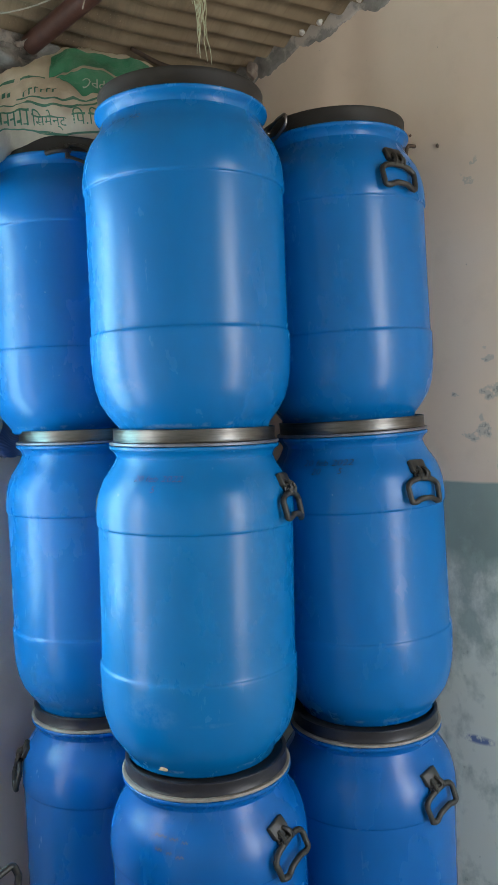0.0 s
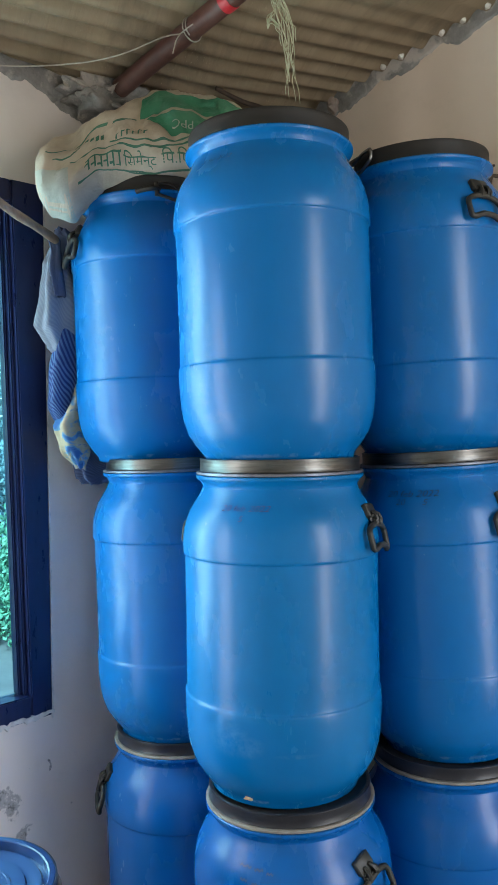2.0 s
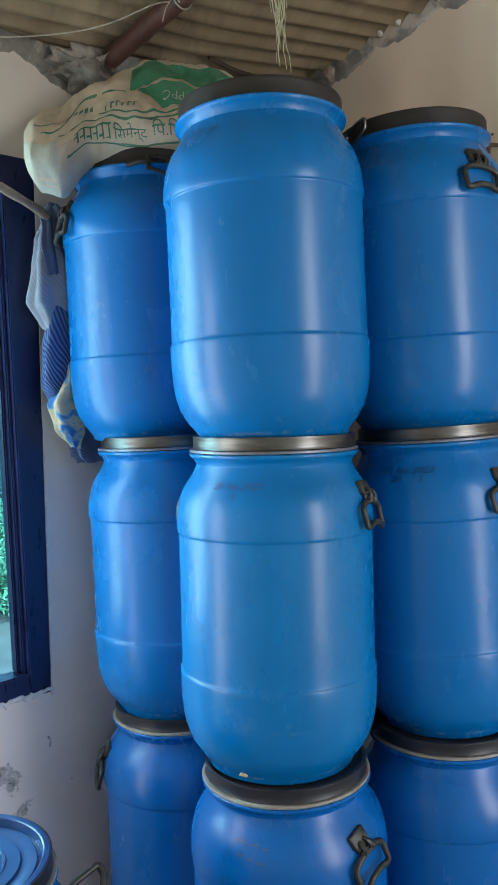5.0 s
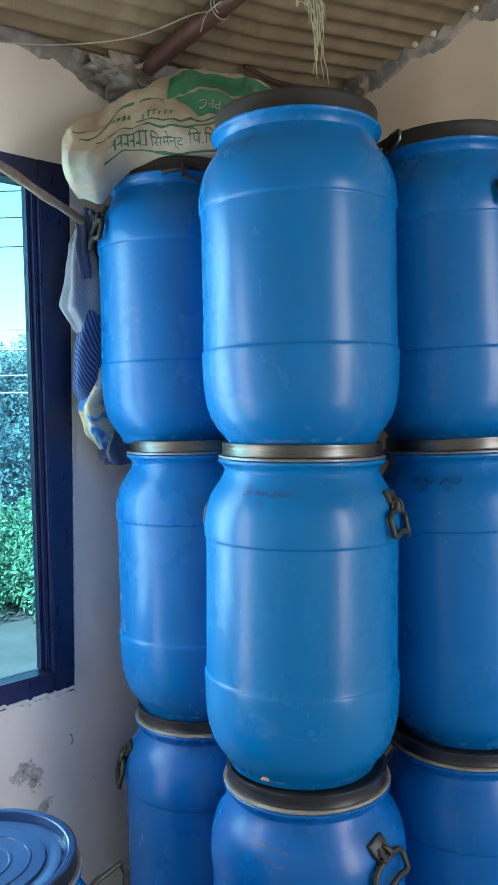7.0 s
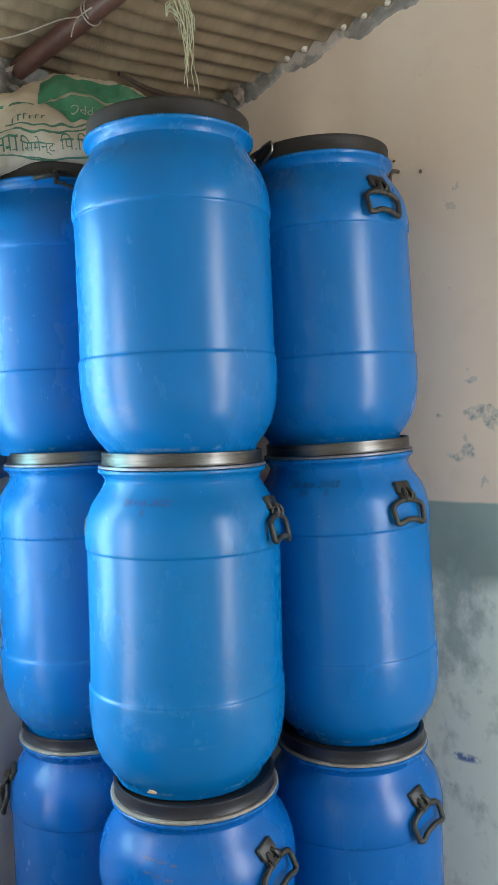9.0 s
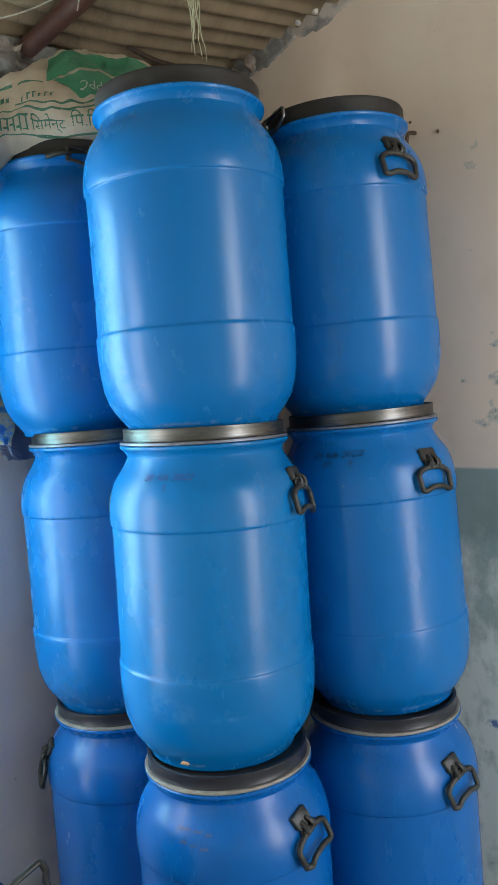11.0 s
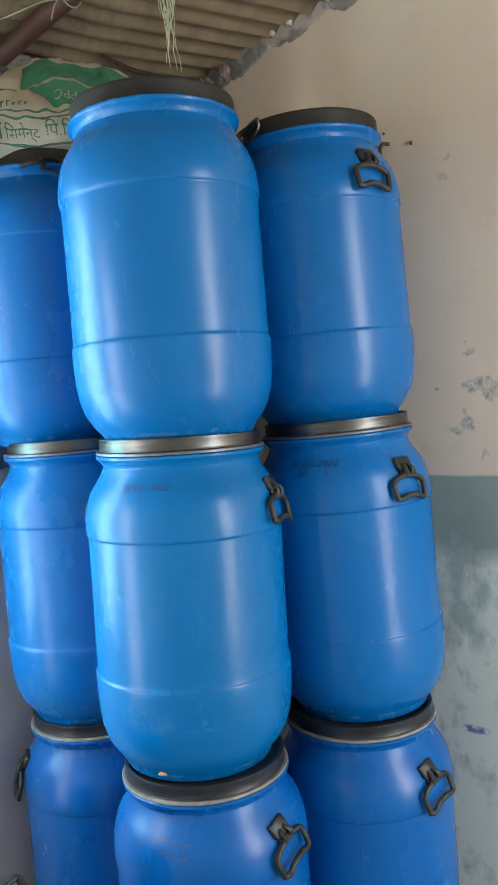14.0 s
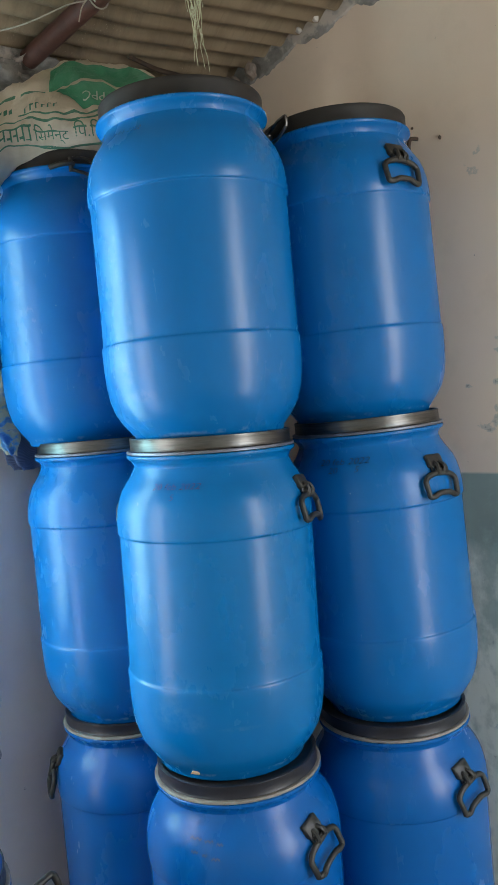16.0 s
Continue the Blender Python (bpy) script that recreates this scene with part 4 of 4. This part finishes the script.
drape("cloth_strip", "dark striped cloth strip hanging from a knot", CLOTH_SLATE, [(-0.948, 0.085, 2.262, 0.022, 0.018), (-0.953, 0.10, 2.225, 0.017, 0.012), (-0.958, 0.105, 2.16, 0.022, 0.01), (-0.948, 0.105, 2.09, 0.021, 0.008)], 4, 2.0)
drape("striped_cloth", "blue cloth with pale fine stripes, hanging twisted", CLOTH_BLUE, [(-0.868, 0.075, 2.12, 0.035, 0.025), (-0.873, 0.085, 2.03, 0.060, 0.03), (-0.900, 0.085, 1.88, 0.082, 0.036), (-0.918, 0.085, 1.77, 0.075, 0.03), (-0.918, 0.08, 1.68, 0.03, 0.015)], 4, 3.0)
drape("flowered_cloth", "blue and yellow flowered cloth, hanging crumpled", CLOTH_FLOWER, [(-0.850, 0.085, 1.90, 0.018, 0.02), (-0.880, 0.105, 1.80, 0.045, 0.03), (-0.925, 0.105, 1.70, 0.058, 0.03), (-0.915, 0.10, 1.63, 0.045, 0.025), (-0.890, 0.09, 1.57, 0.015, 0.012)], 4, 4.0)
drape("slate_cloth", "slate-blue finely striped cloth tail", CLOTH_SLATE, [(-0.845, 0.06, 1.84, 0.030, 0.02), (-0.845, 0.065, 1.74, 0.055, 0.025), (-0.830, 0.065, 1.62, 0.070, 0.028), (-0.805, 0.065, 1.545, 0.075, 0.025), (-0.80, 0.065, 1.52, 0.06, 0.02)], 6, 5.0)
drape("dark_cloth", "dark striped cloth knotted round the pole end", CLOTH_SLATE, [(-0.925, 0.085, 2.295, 0.018, 0.02), (-0.905, 0.085, 2.265, 0.045, 0.03), (-0.885, 0.085, 2.225, 0.05, 0.03), (-0.88, 0.075, 2.17, 0.037, 0.02)], 5, 6.0)

bm = bmesh.new()
a, b = Vector((-0.505, 2.40, 2.255)), Vector((-0.72, 1.62, 2.355))
tube(bm, [a + (b - a) * k / 20 + Vector((0, 0, 0.0015 * math.sin(k * 0.9))) for k in range(21)], [0.0125 + 0.0012 * math.sin(k * 1.7) for k in range(21)], 12)
pole = tagged(part("wooden_pole", bm, POLE, smooth=60), "weathered bare wooden pole holding knotted cloths", "pole")

# ---- under the roof ----
PIPE_U = -0.715


def pipe_at(v):
    return at(PIPE_U + 0.01 - 0.022 * v, v, roof_z(PIPE_U, v) - 0.041)


pipe = thing("roof_pipe", pipe_at(0.0), "brown painted steel pipe carrying the roof sheets", "pipe")
bm = bmesh.new()
tube(bm, [pipe_at(v) for v in np.linspace(0.12, ROOM_V + 0.02, 30)], 0.030, 24)
ob = part("tube", bm, RUST, pipe, "", 40)
ob.matrix_parent_inverse = Matrix.Translation(-pipe_at(0.0))
bm = bmesh.new()
tube(bm, [pipe_at(v) for v in (0.618, 0.625, 0.640, 0.648)], [0.0315, 0.0322, 0.0322, 0.0315], 24)
ob = part("tape", bm, REDTAPE, pipe, "red tape wrapped round", 40)
ob.matrix_parent_inverse = Matrix.Translation(-pipe_at(0.0))


def round_pipe(v, turns, radius=0.0335):
    return [pipe_at(v) + DA * radius * math.cos(a) + UP * radius * math.sin(a) + DB * 0.006 * a / math.pi for a in np.linspace(0.3, 0.3 + 2 * math.pi * turns, int(18 * turns))]


# rough mortar bedding the pipe's end on the window wall
bm = bmesh.new()
lump(bm, (0, 0, 0), (0.12, 0.14, 0.062), 11.0, 5, 0.7)
for v in bm.verts:
    v.co += v.co.normalized() * (0.010 * noise.fractal(v.co * 45, 0.9, 2.0, 5))
ob = tagged(part("mortar_bed", bm, MORTAR, smooth=50), "lumpy grey mortar bedding the end of the roof pipe", "mortar")
ob.matrix_world = Matrix.Translation(at(PIPE_U + 0.015, 0.02, roof_z(PIPE_U, 0.0) - 0.045)) @ Matrix.Rotation(-PHI, 4, "Z")


cord = thing("cord", pipe_at(0.47), "dirty white cord tied round the pipe", "cord")
bm = bmesh.new()
tube(bm, round_pipe(0.47, 1.6), 0.0022, 6)
knot = pipe_at(0.46) - DA * 0.030 + UP * -0.014
tube(bm, smooth_line([knot, knot + Vector((-0.05, -0.02, -0.018)), Vector((-0.28, 2.28, 2.735)), Vector((-0.42, 2.29, 2.722)), Vector((-0.62, 2.28, 2.722)), Vector((-0.95, 2.2, 2.735))], 8), 0.0021, 6)
tube(bm, smooth_line([knot, knot + Vector((-0.012, -0.01, -0.025)), knot + Vector((-0.022, -0.012, -0.06))], 6), 0.002, 6)
tube(bm, smooth_line([knot, knot + Vector((0.03, -0.03, 0.005)), knot + Vector((0.055, -0.035, 0.014)), knot + Vector((0.075, -0.02, 0.022))], 6), 0.0022, 6)
ob = part("strand", bm, CORD, cord, "", 60)
ob.matrix_parent_inverse = Matrix.Translation(-pipe_at(0.47))

twine = thing("twine_hank", pipe_at(0.80), "frayed pale green twine hanging from the pipe", "twine")
rnd = random.Random(4)
top, tip = pipe_at(0.775) + Vector((-0.012, -0.03, 0.01)), Vector((0.190, 1.955, 2.445))
for k in range(17):
    pts = []
    end = rnd.uniform(0.60, 1.0)
    ph, amp, spread = rnd.uniform(0, 6.28), rnd.uniform(0.004, 0.020), Vector((rnd.uniform(-0.022, 0.022), rnd.uniform(-0.02, 0.02), 0))
    for i in range(15):
        f = i / 14 * end
        bulge = math.sin(math.pi * min(f * 1.15, 1)) * amp
        p = top + (tip - top) * f + Vector((bulge * math.cos(ph + 5 * f), bulge * math.sin(ph + 5 * f), 0)) + Vector((0.022 * math.sin(math.pi * f), 0, 0)) + spread * max(f - 0.25, 0)
        pts.append(p + Vector([rnd.uniform(-0.003, 0.003) for _ in range(3)]))
    bm = bmesh.new()
    line = smooth_line(pts, 3)
    tube(bm, line, [0.00125 * (1.0 - 0.4 * i / len(line)) for i in range(len(line))], 5)
    ob = part("strand", bm, TWINE, twine, "", 60)
    ob.matrix_parent_inverse = Matrix.Translation(-pipe_at(0.80))
bm = bmesh.new()
tube(bm, round_pipe(0.78, 2.2, 0.0340), 0.0026, 6)
ob = part("wrap", bm, TWINE, twine, "", 60)
ob.matrix_parent_inverse = Matrix.Translation(-pipe_at(0.80))
for k in range(4):
    bm = bmesh.new()
    tube(bm, smooth_line([top + (tip - top) * f + Vector((-0.028 * math.sin(math.pi * g) + 0.008, 0.002 * k, -0.01 * math.sin(3 * g + k))) for f, g in ((0.36, 0), (0.42, 0.3), (0.47, 0.6), (0.44, 0.8), (0.50, 1.0))], 4), 0.0013, 5)
    ob = part("loop", bm, TWINE, twine, "", 60)
    ob.matrix_parent_inverse = Matrix.Translation(-pipe_at(0.80))

bm = bmesh.new()
a, b = at(-0.42, 0.26, roof_z(-0.42, 0.26) - 0.018), at(-0.14, 0.27, roof_z(-0.14, 0.27) - 0.03)
tube(bm, smooth_line([a, a + (b - a) * 0.4 + UP * -0.006, a + (b - a) * 0.7, b], 6), [0.007 + 0.003 * k / 18 for k in range(19)], 8)
tagged(part("stick", bm, STICK, smooth=60), "dark stick wedged under the roof sheets", "stick")

# a hole left by a nail, and a hook in the painted wall
for v, z, r in ((1.11, 2.389, 0.006), (1.022, 2.44, 0.004)):
    bm = bmesh.new()
    lump(bm, (0, 0, 0), (0.004, r * 0.8, r), v, 2, 0.4)
    ob = tagged(part("wall_plug", bm, STICK, smooth=60), "dark nail plug in the painted wall", "plug", "plugs in the painted wall")
    ob.matrix_world = Matrix.Translation(at(-0.001, v, z)) @ Matrix.Rotation(-PHI, 4, "Z")

# a rusty hook behind the top drum at the painted wall
bm = bmesh.new()
tube(bm, smooth_line([at(0.0, 1.035, 2.405), at(-0.03, 1.030, 2.400), at(-0.042, 1.028, 2.375), at(-0.032, 1.026, 2.352)], 6), 0.006, 8)
tagged(part("rusty_hook", bm, STICK, smooth=60), "rusty brown hook fixed in the painted wall", "hook")

# a ribbed hose hanging on the painted wall
bm = bmesh.new()
hose = smooth_line([at(-0.0125, 1.476, 2.52), at(-0.0125, 1.466, 2.44), at(-0.0125, 1.463, 2.36), at(-0.0125, 1.466, 2.29), at(-0.0125, 1.481, 2.22)], 24)
tube(bm, hose, [0.0100 + 0.0020 * math.sin(k * 1.6) for k in range(len(hose))], 10)
tagged(part("hose", bm, HANDLE, smooth=70), "dark ribbed hose hanging on the painted wall", "hose")

# ---- outside the window ----
bm = bmesh.new()
bmesh.ops.create_grid(bm, x_segments=2, y_segments=2, size=400)
ob = tagged(part("ground", bm, EARTH), "pale concrete yard and road outside", "ground", kind="structure")
ob.location = (0, 0, -0.12)


def leaves(bm, rnd, centre, size, count, leaf):
    for _ in range(count):
        while True:
            p = Vector([rnd.uniform(-1, 1) for _ in range(3)])
            if 0.3 < p.length < 1:
                break
        p = Vector(centre) + Vector([p[i] * size[i] for i in range(3)])
        a = Vector([rnd.uniform(-1, 1) for _ in range(3)]).normalized() * leaf * rnd.uniform(0.6, 1.3)
        b = a.cross(Vector([rnd.uniform(-1, 1) for _ in range(3)])).normalized() * leaf * 0.4
        vs = [bm.verts.new(q) for q in (p - a, p + b, p + a, p - b)]
        bm.faces.new(vs)


rnd = random.Random(9)
bm = bmesh.new()
for i in range(46):
    x = -6.5 + 0.15 * i + rnd.uniform(-0.2, 0.2)
    top = rnd.uniform(0.75, 1.35)
    leaves(bm, rnd, (x, 6.9 + rnd.uniform(-0.5, 0.9), top * 0.48 - 0.1), (0.42, 0.42, top * 0.55), 1500, 0.030)
tagged(part("hedge", bm, LEAF), "bright green leafy bushes along the road", "bushes", kind="stuff")
rnd = random.Random(11)
bm = bmesh.new()
for i in range(40):
    x = -9.5 + 0.22 * i + rnd.uniform(-0.2, 0.2)
    top = rnd.uniform(1.5, 2.0)
    leaves(bm, rnd, (x, 10.2 + rnd.uniform(-0.4, 0.6), top * 0.5 - 0.1), (0.55, 0.5, top * 0.55), 1500, 0.04)
tagged(part("far_bushes", bm, HAZY_LEAF), "distant bushes with bluish haze in their colour", "bushes", kind="stuff")
rnd = random.Random(5)
for x, y, h, s in ((-5.6, 16.0, 3.4, 1.7), (-8.5, 15.0, 3.0, 1.6), (-3.2, 17.0, 2.8, 1.5)):
    tree = thing("tree", (x, y, -0.12), "dark leafy tree beyond the road", "tree", "trees beyond the road")
    bm = bmesh.new()
    tube(bm, [(0, 0, 0), (0.05, 0, h * 0.3), (0, 0.05, h * 0.6), (0.05, 0, h * 0.85)], [0.16, 0.12, 0.08, 0.03], 8)
    for k in range(5):
        a = 1.3 * k
        tube(bm, [(0.02, 0, h * (0.3 + 0.08 * k)), (0.5 * s * math.cos(a), 0.5 * s * math.sin(a), h * (0.5 + 0.08 * k))], [0.06, 0.02], 6)
    part("trunk", bm, BARK, tree)
    bm = bmesh.new()
    for k in range(14):
        a = rnd.uniform(0, 6.28)
        r = s * rnd.uniform(0.1, 0.75)
        leaves(bm, rnd, (r * math.cos(a), r * math.sin(a), h * rnd.uniform(0.35, 0.85)), (s * 0.45, s * 0.45, h * 0.2), 1800, 0.04)
    part("crown", bm, HAZY_LEAF, tree)
bm = bmesh.new()
box(bm, Vector((-3.05, 7.95, -0.12)), Vector((1, 0, 0)), Vector((0, 1, 0)), UP, (-0.16, -0.12, 0), (0.16, 0.12, 2.25))
box(bm, Vector((-3.05, 7.95, -0.12)), Vector((1, 0, 0)), Vector((0, 1, 0)), UP, (-0.20, -0.16, 2.253), (0.20, 0.16, 2.33))
tagged(part("gate_pillar", bm, WHITEWASH), "white painted gate pillar outside the window", "pillar")
for i, z in enumerate((4.35, 4.05, 3.72, 2.78, 2.55, 2.25, 2.05)):
    bm = bmesh.new()
    tube(bm, [(-12 + 1.6 * k, 9.0, z + 0.02 * (k - 6) ** 2 * 0.3 - 0.1) for k in range(13)], 0.007, 5)
    tagged(part("overhead_cable", bm, STICK if i < 3 else WHITEWASH), "thin overhead cable across the road", "cable", "overhead cables")
for x in (-12.0, 7.2):
    bm = bmesh.new()
    tube(bm, [(x, 9.0, -0.14), (x, 9.0, 2.5), (x, 9.0, 5.2)], [0.11, 0.10, 0.085], 12)
    tagged(part("utility_pole", bm, BARK), "round wooden pole carrying the overhead cables", "pole", "poles along the road")
